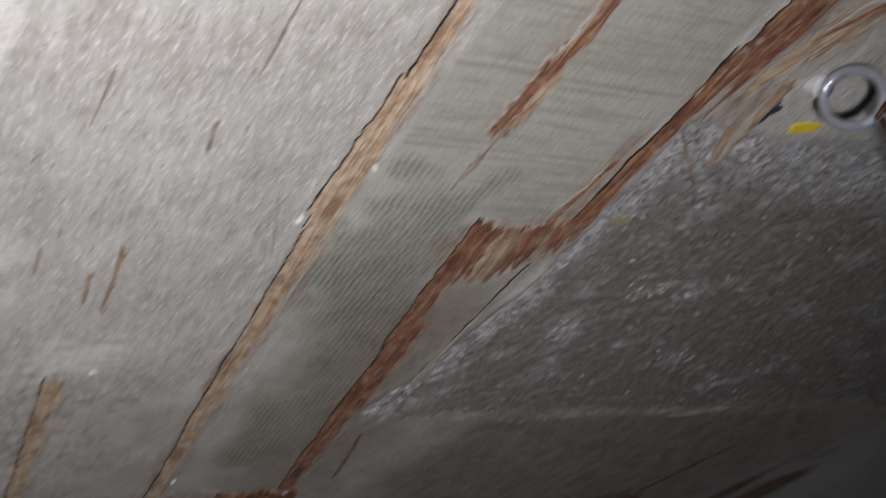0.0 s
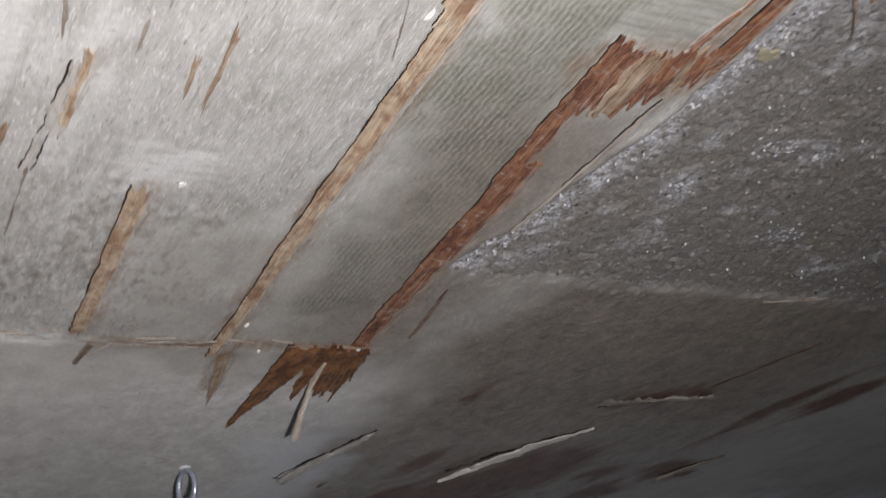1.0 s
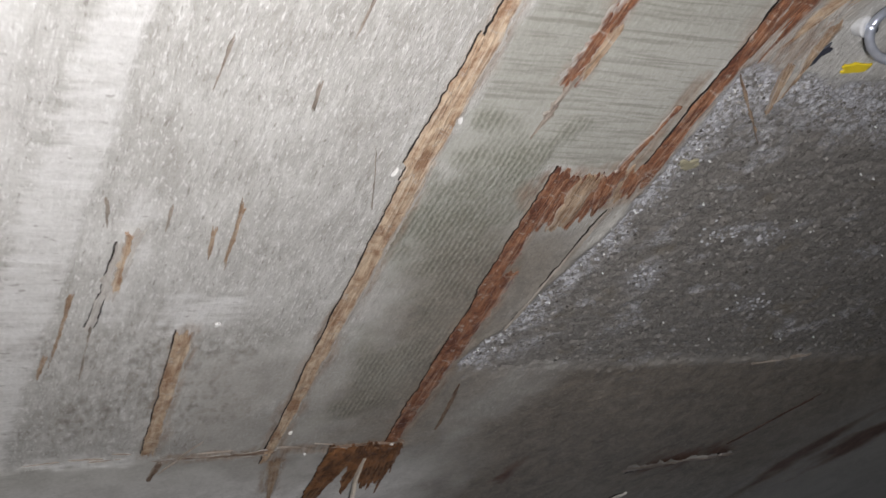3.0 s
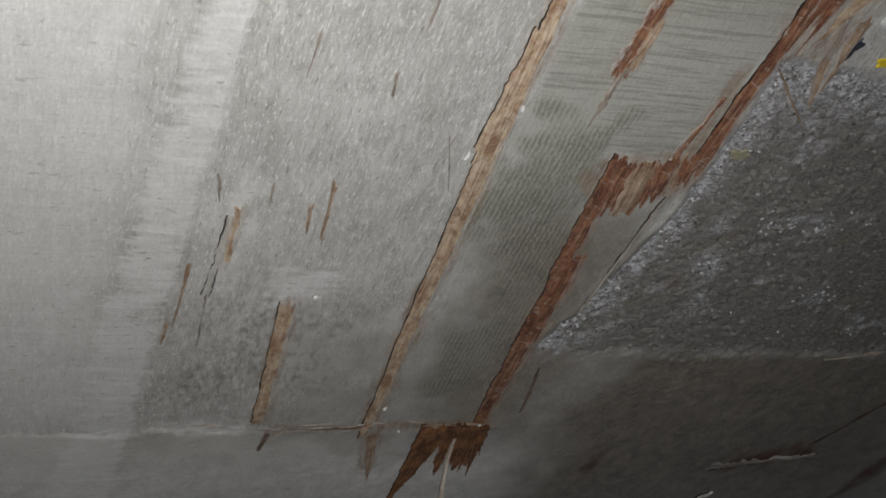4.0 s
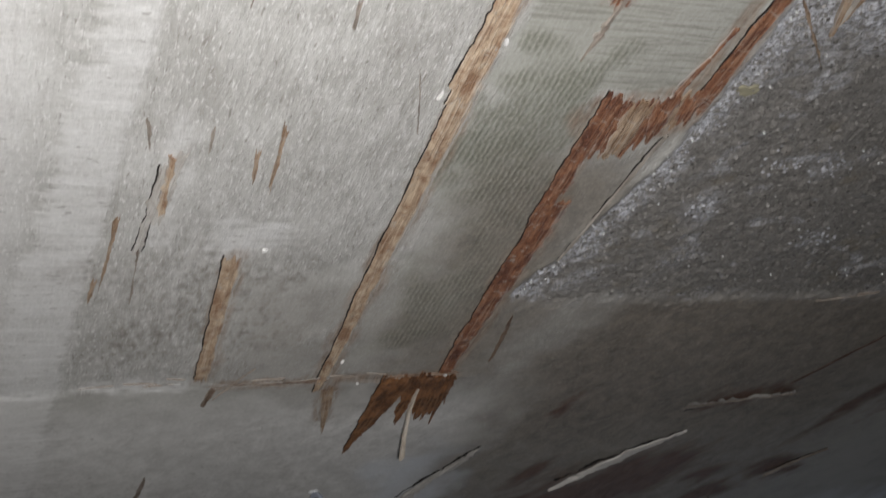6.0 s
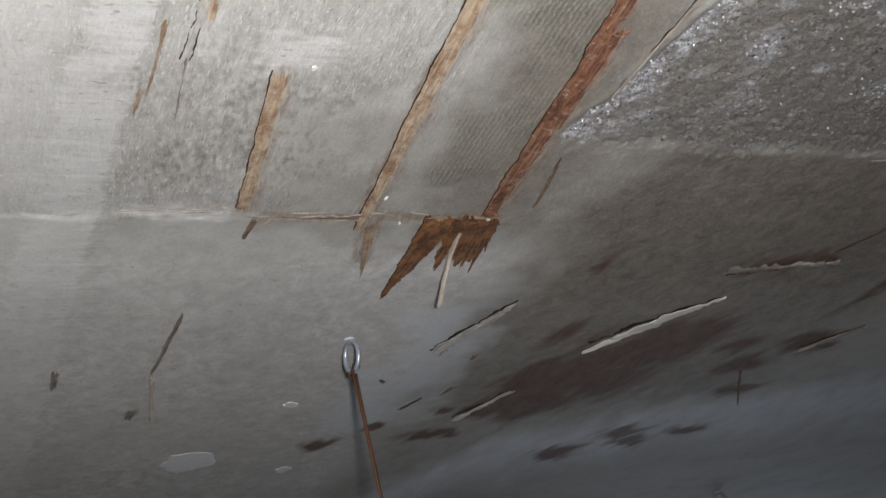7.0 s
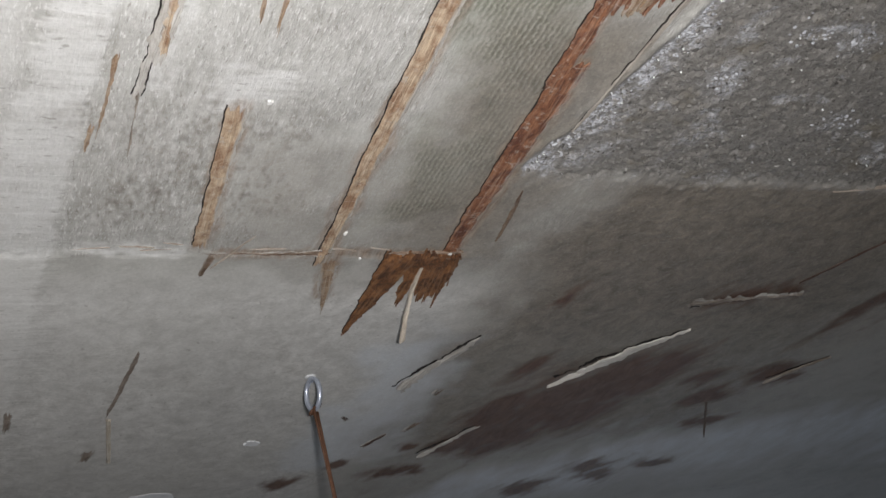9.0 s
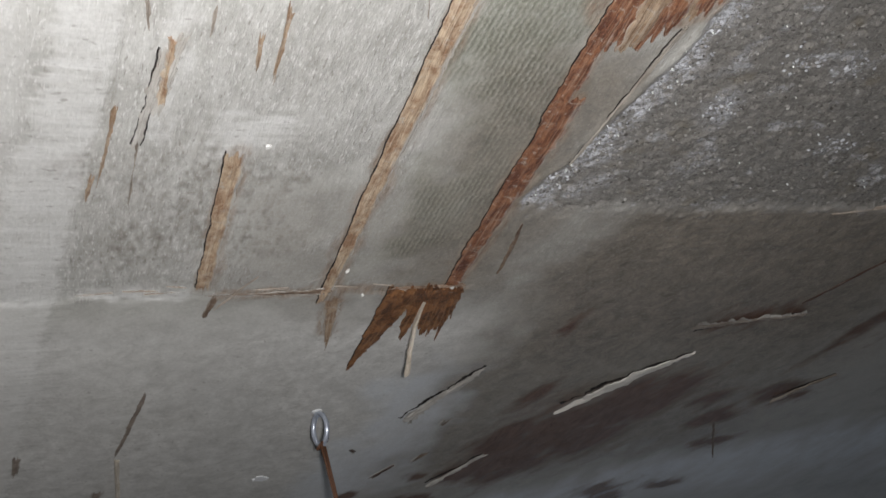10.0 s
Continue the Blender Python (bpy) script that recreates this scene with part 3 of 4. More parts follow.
# never in view: these close the room in and let daylight through one opening
W = 0.25
slab("floor", [(X0 - W, X1 + W, Y0 - W, Y1 + W, -0.2, 0.0)], FLOOR, "bare dark concrete floor added out of view", "floor")
slab("wall_west", [(X0 - W, X0, Y0 - W, Y1 + W, 0, TOP - 0.005)], WALL, "plain grey concrete wall added out of view", "wall")
slab("wall_east", [(X1, X1 + W, Y0 - W, Y1 + W, 0, TOP - 0.005)], WALL, "plain grey concrete wall added out of view", "wall")
slab("wall_south", [(X0, X1, Y0 - W, Y0, 0, TOP - 0.005)], WALL, "plain grey concrete wall added out of view", "wall")
slab("wall_north", [(X0, WIN[0], Y1, Y1 + W, 0, TOP - 0.005), (WIN[1], X1, Y1, Y1 + W, 0, TOP - 0.005), (WIN[0], WIN[1], Y1, Y1 + W, 0, WIN[2]),
                    (WIN[0], WIN[1], Y1, Y1 + W, WIN[3], TOP - 0.005)], WALL, "plain grey concrete wall added out of view with an open window", "wall")
slab("ground", [(-400, 400, Y1 + W + 0.01, 800, -0.3, -0.1)], FLOOR, "bare ground added out of view outside the window", "ground")


# ---- torn veneer ----
def veneer(name, label, start, end, w0, w1, material, seed, thick=0.0009, fray=0.0022, teeth0=0.004, teeth1=0.006, lift=0.0, crack=0, parent=None, lobes=(), shear=0.0, bulge=0.0, gap_width=0.00024, torn_rim=True, grey=1.0, category="veneer strip"):
    """A torn strip of veneer on the ceiling from start to end (x, y), w0 to w1 wide, with frayed sides and toothed
    ends.
    lift: how far the far end hangs off. crack: -1 or 1 lays a black strip along that side for the shade in its gap.
    lobes: (place across 0..1, half width, extra length)."""
    a, b = np.array(start, float), np.array(end, float)
    length = np.linalg.norm(b - a)
    way = (b - a) / length
    side = np.array([way[1], -way[0]])
    n, m = max(8, int(length / 0.0013)), max(5, int((max(w0, w1) + bulge) / 0.0009))
    s, c = np.linspace(0, 1, n + 1)[:, None], np.linspace(-0.5, 0.5, m + 1)[None, :]
    width = w0 + (w1 - w0) * s + bulge * np.sin(np.pi * s)
    rim = fray * (0.55 * fbm(s * length * 60 + seed * 7.7, np.sign(c) * 3 + seed, 3) + 0.45 * fbm(s * length * 210 + seed * 3.3, np.sign(c) * 5 + seed, 3)) * (np.abs(c) * 2) ** 2
    drift = 0.35 * fray * fbm(s * length * 22 + seed, seed * 1.3, 3)
    if crack:
        rim = np.where(c * crack > 0, 0.55 * rim, rim)
    across = c * width + np.sign(c) * rim + drift
    t0 = teeth0 * (fbm(c * 7 + seed * 3.1, seed, 3) + 0.3)
    t1 = teeth1 * (fbm(c * 7 + seed * 5.9, seed + 9, 3) + 0.3)
    for place, half, extra in lobes:
        t1 = t1 + extra * np.clip(1 - np.abs(c + 0.5 - place) / half, 0, 1)
    along = s * length - t0 * (1 - s) ** 3 + t1 * s**3
    along = along + shear * across
    px = a[0] + way[0] * along + side[0] * across
    py = a[1] + way[1] * along + side[1] * across
    curl = lift * s**2 + 0.0005 * fbm(s * length * 60 + seed, c * 3, 3)
    edge = 1 - 0.5 * (np.abs(c) * 2) ** 6 * np.ones_like(s)
    bed = TOP + form(px, py)
    low = bed - 0.0003 - curl - thick * edge
    high = bed + 0.002 if not lift else low + thick
    count = (n + 1) * (m + 1)
    verts = np.concatenate([np.stack([px, py, low], -1).reshape(-1, 3), np.stack([px, py, high * np.ones_like(px)], -1).reshape(-1, 3)])
    q = (np.arange(n)[:, None] * (m + 1) + np.arange(m)).ravel()
    faces = np.stack([q, q + 1, q + m + 2, q + m + 1], -1)
    cs, cc = (s[:-1] + s[1:]) / 2, (c[:, :-1] + c[:, 1:]) / 2
    worn = np.where(cc * crack > 0, 0.0, 1.0) * (np.abs(cc) * 2) ** 2 * np.ones_like(cs)
    worn = np.maximum(worn, 0.9 * np.clip(1 - np.minimum(cs, 1 - cs) * length / 0.009, 0, 1) * np.ones_like(cc))
    worn = worn + 0.55 * fbm(cc * max(w0, w1) * 420 + seed * 2.3, cs * length * 75 + seed, 4)
    torn = (worn > 0.88).ravel() if torn_rim and max(w0, w1) > 0.008 else np.zeros(n * m, bool)
    faces = np.concatenate([faces[~torn], (faces[:, ::-1] + count)[~torn]])
    ring = [i for i in range(m)] + [i * (m + 1) + m for i in range(n)] + [n * (m + 1) + m - i for i in range(m)] + [(n - i) * (m + 1) for i in range(n)]
    walls = [] if torn.any() else [(i, ring[(k + 1) % len(ring)], ring[(k + 1) % len(ring)] + count, i + count) for k, i in enumerate(ring)]
    centre = np.append((a + b) / 2, TOP)
    turn = math.atan2(-way[0], way[1])
    place = Matrix.Translation(centre) @ Matrix.Rotation(turn, 4, "Z")
    local = (verts - centre) @ np.array(Matrix.Rotation(turn, 3, "Z"))
    mesh = bpy.data.meshes.new(name)
    mesh.from_pydata(local.tolist(), [], faces.tolist() + walls)
    layer = mesh.attributes.new("rim", "FLOAT", "POINT")
    thin = np.where(c * crack > 0, 0.0, 1.0) * (np.abs(c) * 2) ** 1.2 * np.ones_like(s)
    thin = np.maximum(thin, 0.55 * np.clip(1 - np.minimum(s, 1 - s) * length / 0.010, 0, 1) * np.ones_like(c)) * min(1.0, max(w0, w1) / 0.010)
    layer.data.foreach_set("value", np.tile(grey * thin.ravel(), 2).astype(np.float32))
    mesh.materials.append(material)
    ob = new(name, mesh)
    ob.matrix_world = place
    if parent is not None:
        ob.parent = parent
        ob.matrix_parent_inverse = parent.matrix_world.inverted()
    else:
        tagged(ob, label, category, category + "s on the ceiling")
    # the shade inside the open gap is laid on as a black strip
    if crack:
        k = 0 if crack < 0 else m
        line = np.stack([px[:, k], py[:, k]], -1)
        half = gap_width * np.clip(0.6 + 1.0 * fbm(np.linspace(0, length * 70, n + 1) + seed, 4.4, 3), 0.0, 1.5)[:, None]
        out = side * crack
        rows = np.concatenate([line - out * 0.0004, line + out * (0.0004 + 2 * half)])
        bed = TOP + form(rows[:, 0], rows[:, 1])
        pts, pts2 = np.c_[rows, bed - 0.0004], np.c_[rows, bed + 0.002]
        everything = (np.concatenate([pts, pts2]) - centre) @ np.array(Matrix.Rotation(turn, 3, "Z"))
        f = [(i, i + 1, n + 2 + i, n + 1 + i) for i in range(n)]
        f += [(i, i + 1, i + 1 + 2 * (n + 1), i + 2 * (n + 1)) for i in range(n)]
        f += [(n + 1 + i, n + 2 + i, n + 2 + i + 2 * (n + 1), n + 1 + i + 2 * (n + 1)) for i in range(n)]
        mesh = bpy.data.meshes.new("gap")
        mesh.from_pydata(everything.tolist(), [], f)
        mesh.materials.append(GAP_SHADE)
        gap = new("gap", mesh)
        gap.parent = ob
        tagged(gap, "black strip for the shade in the gap beside the veneer")
    return ob


veneer("veneer_strip", "short tan-brown veneer strip stuck on the concrete", (0.2435, 0.684), (0.2525, 0.862), 0.014, 0.011, WOOD_TAN, 1, fray=0.0013, crack=-1)
veneer("veneer_strip", "long thin tan veneer strip stuck to the concrete", (0.3400, 0.300), (0.3405, 0.520), 0.009, 0.017, WOOD_TAN, 2, crack=-1)
veneer("veneer_strip", "long tan veneer strip with a black split edge", (0.342, 0.518), (0.350, 0.880), 0.017, 0.009, WOOD_TAN, 3, fray=0.0015, teeth1=0.012, crack=-1)
veneer("veneer_strip", "red-brown veneer strip with a split edge", (0.436, 0.520), (0.442, 0.640), 0.013, 0.013, WOOD_RED, 5, crack=-1, torn_rim=False, grey=0.6)
veneer("veneer_strip", "wide red-brown veneer strip with torn fibres", (0.4455, 0.618), (0.4535, 0.862), 0.021, 0.012, WOOD_RED, 6, crack=-1, torn_rim=False, grey=0.6)
veneer("veneer_strip", "red-brown veneer strip beside the bare aggregate", (0.4985, 0.355), (0.4962, 0.521), 0.009, 0.015, WOOD_RED, 8, fray=0.002, crack=-1, gap_width=0.0003)
veneer("veneer_strip", "thin second layer of red-brown veneer", (0.4805, 0.446), (0.4745, 0.507), 0.003, 0.007, WOOD_RED, 9)
veneer("veneer_strip", "thin tan strand beside a long veneer strip", (0.3338, 0.405), (0.3322, 0.505), 0.003, 0.006, WOOD_TAN, 18, crack=-1)
veneer("veneer_strip", "broad red-brown veneer strip torn to fibres", (0.520, 0.250), (0.508, 0.385), 0.040, 0.020, WOOD_RED, 10, fray=0.004, teeth1=0.02, crack=-1)
veneer("veneer_strip", "tan sheet of veneer torn to long fibres", (0.575, 0.250), (0.532, 0.360), 0.060, 0.030, WOOD_TAN, 16, fray=0.006, teeth1=0.03)
veneer("veneer_strip", "red-brown veneer strip lying over a tan sheet", (0.590, 0.262), (0.548, 0.318), 0.020, 0.010, WOOD_RED, 17, thick=0.0022, fray=0.004, teeth1=0.02)
veneer("veneer_strip", "yellowish fibre of torn veneer", (0.543, 0.370), (0.547, 0.425), 0.008, 0.004, WOOD_DULL, 11)
veneer("veneer_strip", "small brown torn veneer tip", (0.358, 0.880), (0.366, 0.925), 0.020, 0.010, WOOD_DULL, 13, teeth1=0.01, lobes=((0.6, 0.4, 0.05),))
veneer("splinter", "thin pale wooden splinter sticking out of the veneer", (0.4385, 0.892), (0.4450, 0.971), 0.0031, 0.0028, WOOD_PALE, 14, thick=0.0025, fray=0.0006, lift=0.027)


def torn_patch(label, material, strands, seed, fray=0.003, others=(), gap=-1, grey=0.35):
    """One torn patch of several strands side by side, with the grain along each: x0, y0, x1, y1, widths at both ends, teeth at the far end."""
    first = None
    for k, (xa, ya, xb, yb, w0, w1, teeth) in enumerate(strands):
        made = veneer("veneer_patch" if first is None else "strand", label, (xa, ya), (xb, yb), w0, w1, others[k] if k < len(others) else material, seed + 2.7 * k,
                      thick=0.0008 + 0.00023 * ((k * 2) % 5), fray=fray, teeth0=0.006, teeth1=teeth, crack=gap if k == 0 else 0, parent=first, torn_rim=False, grey=grey, category="veneer patch")
        first = first or made


torn_patch("splayed red-brown veneer end with a long torn spike", WOOD_SPIKE,
           [(0.4165, 0.869, 0.4085, 1.012, 0.034, 0.002, 0.008), (0.4330, 0.869, 0.4375, 0.946, 0.022, 0.006, 0.014), (0.4450, 0.869, 0.4525, 0.936, 0.022, 0.014, 0.014),
            (0.4540, 0.870, 0.4650, 0.943, 0.020, 0.013, 0.016), (0.4600, 0.870, 0.4695, 0.918, 0.012, 0.006, 0.010)], 12.0, 0.0022, grey=0.1)
torn_patch("frayed dull brown fibres over a torn veneer end", WOOD_BROWN,
           [(0.4060, 0.8680, 0.4480, 0.8665, 0.0016, 0.0030, 0.006), (0.4340, 0.8725, 0.4640, 0.8745, 0.0012, 0.0022, 0.006), (0.4400, 0.8655, 0.4620, 0.8635, 0.0018, 0.0020, 0.004)], 33.0, 0.0010, (), 0)
torn_patch("ragged crosswise band of red-brown veneer fibres", WOOD_RED,
           [(0.4360, 0.508, 0.4395, 0.566, 0.016, 0.013, 0.010), (0.4465, 0.514, 0.4490, 0.557, 0.017, 0.014, 0.010), (0.4560, 0.516, 0.4585, 0.557, 0.017, 0.013, 0.012),
            (0.4650, 0.513, 0.4680, 0.551, 0.017, 0.013, 0.010), (0.4735, 0.508, 0.4765, 0.542, 0.017, 0.012, 0.008), (0.4815, 0.505, 0.4840, 0.532, 0.016, 0.012, 0.006),
            (0.4890, 0.503, 0.4910, 0.524, 0.014, 0.011, 0.005)], 71.0, 0.0030, (WOOD_RED, WOOD_RED, WOOD_DULL, WOOD_RED, WOOD_RED, WOOD_DULL, WOOD_RED), grey=0.5)
torn_patch("broken red-brown veneer strip with grey fibres", WOOD_RED,
           [(0.4030, 0.372, 0.3990, 0.434, 0.012, 0.015, 0.012), (0.4070, 0.290, 0.4040, 0.385, 0.007, 0.011, 0.012), (0.4065, 0.392, 0.4045, 0.420, 0.006, 0.007, 0.010),
            (0.4010, 0.428, 0.3990, 0.470, 0.006, 0.003, 0.012)], 44.0, 0.0030, (WOOD_RED, WOOD_RED, WOOD_DULL, WOOD_FAINT), 0, grey=0.8)


def bits(rows, name, label, category, material, crack=0, thick=0.0008, fray=0.001):
    """Several small torn bits of one kind: x0, y0, x1, y1, widths at both ends."""
    for k, (xa, ya, xb, yb, w0, w1) in enumerate(rows):
        length = math.hypot(xb - xa, yb - ya)
        veneer(name, label, (xa, ya), (xb, yb), w0, w1, material, 20 + 3 * k + len(name) + 31 * xa, thick=thick, fray=fray, teeth0=min(0.012, 0.25 * length), teeth1=min(0.014, 0.3 * length), crack=crack, category=category)


veneer("veneer_flake", "long pale veneer flake peeling off the ceiling", (0.784, 1.034), (0.694, 1.143), 0.004, 0.007, WHITISH, 61, thick=0.0012, fray=0.0075, teeth1=0.02, lift=0.005, bulge=0.009, gap_width=0.0022, crack=-1, category="veneer flake")
veneer("veneer_flake", "grey veneer flake with a black gap above", (0.553, 1.036), (0.509, 1.152), 0.008, 0.012, WOOD_GREY, 62, fray=0.006, lift=0.003, crack=-1, gap_width=0.0013, category="veneer flake")
veneer("veneer_flake", "thin pale veneer flake beside dark stains", (0.650, 1.290), (0.612, 1.370), 0.006, 0.008, WOOD_GREY, 63, fray=0.004, lift=0.004, crack=-1, gap_width=0.0013, category="veneer flake")
veneer("veneer_flake", "crooked pale flake across a brown patch", (0.752, 0.968), (0.865, 0.945), 0.012, 0.006, WOOD_FAINT, 64, fray=0.009, lift=0.003, crack=-1, gap_width=0.0013, category="veneer flake")
veneer("veneer_flake", "thin pale veneer flake over a dark patch", (1.035, 1.120), (0.985, 1.175), 0.008, 0.006, WOOD_FAINT, 65, fray=0.005, lift=0.003, crack=-1, gap_width=0.0013, category="veneer flake")
veneer("veneer_flake", "narrow pale rim of veneer along bare aggregate", (0.4890, 0.545), (0.4800, 0.688), 0.0035, 0.0028, WOOD_RIM, 66, fray=0.0014, crack=-1, gap_width=0.0003, category="veneer flake")
veneer("veneer_flake", "pale torn flake with a black crack along it", (0.1858, 0.588), (0.1812, 0.674), 0.004, 0.005, WOOD_GREY, 67, fray=0.002, crack=-1, gap_width=0.00026, category="veneer flake")
veneer("veneer_flake", "pale torn flake of fibres beside a crack", (0.1945, 0.575), (0.1890, 0.640), 0.005, 0.006, WOOD_GREY, 69, fray=0.002, category="veneer flake")
veneer("veneer_flake", "pale torn flake with a black crack along it", (0.1835, 0.622), (0.1825, 0.669), 0.005, 0.004, WOOD_GREY, 73, thick=0.0013, fray=0.002, crack=1, gap_width=0.0004, category="veneer flake")
veneer("veneer_strip", "small tan veneer sliver in a pale flake", (0.1885, 0.580), (0.1890, 0.628), 0.003, 0.0062, WOOD_TAN, 68, thick=0.0022, torn_rim=False)
veneer("veneer_strip", "thin brown veneer sliver along the board joint", (0.275, 0.871), (0.350, 0.866), 0.004, 0.009, WOOD_BROWN, 70, fray=0.004, teeth0=0.020)
bits([(0.2470, 0.556, 0.2500, 0.606, 0.0030, 0.0020), (0.1660, 0.645, 0.1640, 0.710, 0.0032, 0.0020), (0.2360, 0.575, 0.2385, 0.600, 0.0020, 0.0014), (0.1600, 0.715, 0.1585, 0.738, 0.0034, 0.0018),
      (0.5370, 0.408, 0.5460, 0.438, 0.0060, 0.0030), (0.5140, 0.422, 0.5500, 0.460, 0.0012, 0.0008)],
     "veneer_sliver", "small tan sliver of veneer in the concrete", "veneer sliver", WOOD_DULL, thick=0.0005)
bits([(0.2700, 0.362, 0.2692, 0.408, 0.0016, 0.0010), (0.2092, 0.426, 0.2085, 0.449, 0.0022, 0.0012), (0.2075, 0.553, 0.2085, 0.570, 0.0018, 0.0010), (0.2612, 0.450, 0.2622, 0.464, 0.0022, 0.0014),
      (0.1715, 0.548, 0.1750, 0.568, 0.0016, 0.0010), (0.3110, 0.505, 0.3225, 0.543, 0.0008, 0.0005), (0.1825, 0.680, 0.1840, 0.725, 0.0014, 0.0008)],
     "veneer_sliver", "faint weathered sliver of veneer in the concrete", "veneer sliver", WOOD_FAINT, thick=0.0005)
bits([(0.4800, 0.785, 0.4865, 0.834, 0.0035, 0.0020), (0.2630, 0.876, 0.2600, 0.905, 0.006, 0.004), (0.560, 1.165, 0.557, 1.18, 0.012, 0.010),
      (0.5690, 1.260, 0.5600, 1.29, 0.010, 0.008), (0.950, 1.256, 1.020, 1.372, 0.003, 0.002)],
     "veneer_sliver", "small dull brown sliver of veneer in the concrete", "veneer sliver", WOOD_BROWN, thick=0.0010)
bits([(0.168, 0.8660, 0.186, 0.8640, 0.0009, 0.0006), (0.196, 0.8620, 0.214, 0.8635, 0.0008, 0.0010), (0.212, 0.8680, 0.228, 0.8665, 0.0010, 0.0006), (0.226, 0.8570, 0.238, 0.8590, 0.0008, 0.0006),
      (0.270, 0.8860, 0.287, 0.8500, 0.0007, 0.0005), (0.296, 0.8640, 0.312, 0.8625, 0.0008, 0.0006), (0.356, 0.8620, 0.372, 0.8645, 0.0008, 0.0006), (0.388, 0.8600, 0.400, 0.8625, 0.0007, 0.0005)],
     "torn_fibre", "thin weathered wood fibre along the board joint", "wood fibre", WOOD_FAINT, thick=0.0003, fray=0.0005)
bits([(0.2340, 1.056, 0.2255, 1.188, 0.0045, 0.0034), (0.2190, 1.295, 0.2150, 1.320, 0.014, 0.010), (0.1355, 1.185, 0.1345, 1.218, 0.008, 0.006)],
     "veneer_sliver", "dull weathered sliver of veneer on smooth concrete", "veneer sliver", WOOD_DIM, thick=0.0005)
bits([(0.855, 0.918, 0.892, 0.832, 0.0040, 0.0025), (0.472, 1.228, 0.478, 1.238, 0.0100, 0.0060), (0.527, 1.330, 0.540, 1.300, 0.0080, 0.0050)],
     "veneer_sliver", "dark soaked sliver of veneer in darker concrete", "veneer sliver", WOOD_DARK, thick=0.0006)
veneer("splinter", "long pale fibre at the edge of bare aggregate", (0.765, 0.757), (0.815, 0.747), 0.0006, 0.0005, WOOD_FAINT, 82, thick=0.0004, fray=0.0005, category="splinter")
veneer("splinter", "thin pale splinter stuck to the ceiling", (0.2275, 1.206), (0.2405, 1.320), 0.0050, 0.0042, WOOD_PALE, 81, thick=0.0022, fray=0.0004, lift=0.003, category="splinter")


# ---- paint chips and spots ----
def chip(name, label, x, y, w, h, turn, material, seed, thick=0.0009, rag=0.35, bent=0.0):
    """A small flat flake with a ragged outline, lying on the underside of the ceiling."""
    bm = bmesh.new()
    n, rings = 24, []
    for z, grow in ((0.002, 0.96), (-0.0003 - thick * 0.4, 1.0), (-0.0003 - thick, 0.86), (-0.0003 - thick, 0.45)):
        ring = []
        for k in range(n):
            a = 2 * math.pi * k / n
            r = grow * (1 + rag * float(fbm(math.cos(a) * 1.7 + seed, math.sin(a) * 1.7 + seed, 3)))
            px, py = 0.5 * w * r * math.cos(a), 0.5 * h * r * math.sin(a)
            c, d = math.cos(radians(turn)), math.sin(radians(turn))
            qx, qy = x + px * c - py * d, y + px * d + py * c
            ring.append(bm.verts.new((qx, qy, float(underside(np.array(qx), np.array(qy))) + z - bent * max(0, math.cos(a)))))
        rings.append(ring)
    for low, high in zip(rings, rings[1:]):
        for k in range(n):
            bm.faces.new((low[k], low[(k + 1) % n], high[(k + 1) % n], high[k]))
    bm.faces.new(rings[0]), bm.faces.new(rings[-1])
    return tagged(mesh_object(name, bm, material), label, "chip" if "chip" in name else "spot", "chips and spots on the ceiling")


chip("paint_chip", "small bright yellow paint chip on the concrete", 0.584, 0.400, 0.021, 0.0085, -8, YELLOW, 3.1)
chip("mud_spot", "dull olive lump of mud on bare aggregate", 0.5240, 0.497, 0.015, 0.011, 10, simple("olive_mud", (0.29, 0.27, 0.185), 0.85, 0.0, 200, 0.001, 0.4), 1.7)
chip("grime_spot", "dark bluish grime spot beside torn veneer", 0.5485, 0.391, 0.010, 0.016, 20, INK, 4.4, rag=0.7)
chip("paint_chip", "tiny curled white paint chip by a strip", 0.3265, 0.515, 0.0014, 0.0080, 12, WHITE, 5.2, bent=0.001)
chip("paint_chip", "tiny white paint chip on the concrete", 0.3480, 0.468, 0.0020, 0.0065, -10, WHITE, 6.8, bent=0.001)
chip("paint_chip", "tiny white paint chip near the board joint", 0.3575, 0.837, 0.0007, 0.0045, 25, WHITE, 7.7, bent=0.001)
chip("paint_chip", "tiny white paint chip near the board joint", 0.3810, 0.876, 0.0022, 0.0034, 0, WHITE, 8.9)
chip("paint_chip", "tiny white paint chip near a pale patch", 0.2620, 0.677, 0.0035, 0.0045, 0, WHITE, 2.9)
chip("lime_spot", "pale flat lime spot on smooth concrete", 0.304, 1.484, 0.066, 0.080, 0, PALE_LIME, 9.5, thick=0.0006, rag=0.16)
chip("lime_spot", "small pale lime spot on smooth concrete", 0.387, 1.300, 0.020, 0.016, 0, PALE_LIME, 11.5, thick=0.0006)
chip("lime_spot", "small pale lime spot on smooth concrete", 0.432, 1.545, 0.022, 0.026, 0, PALE_LIME, 12.5, thick=0.0006)


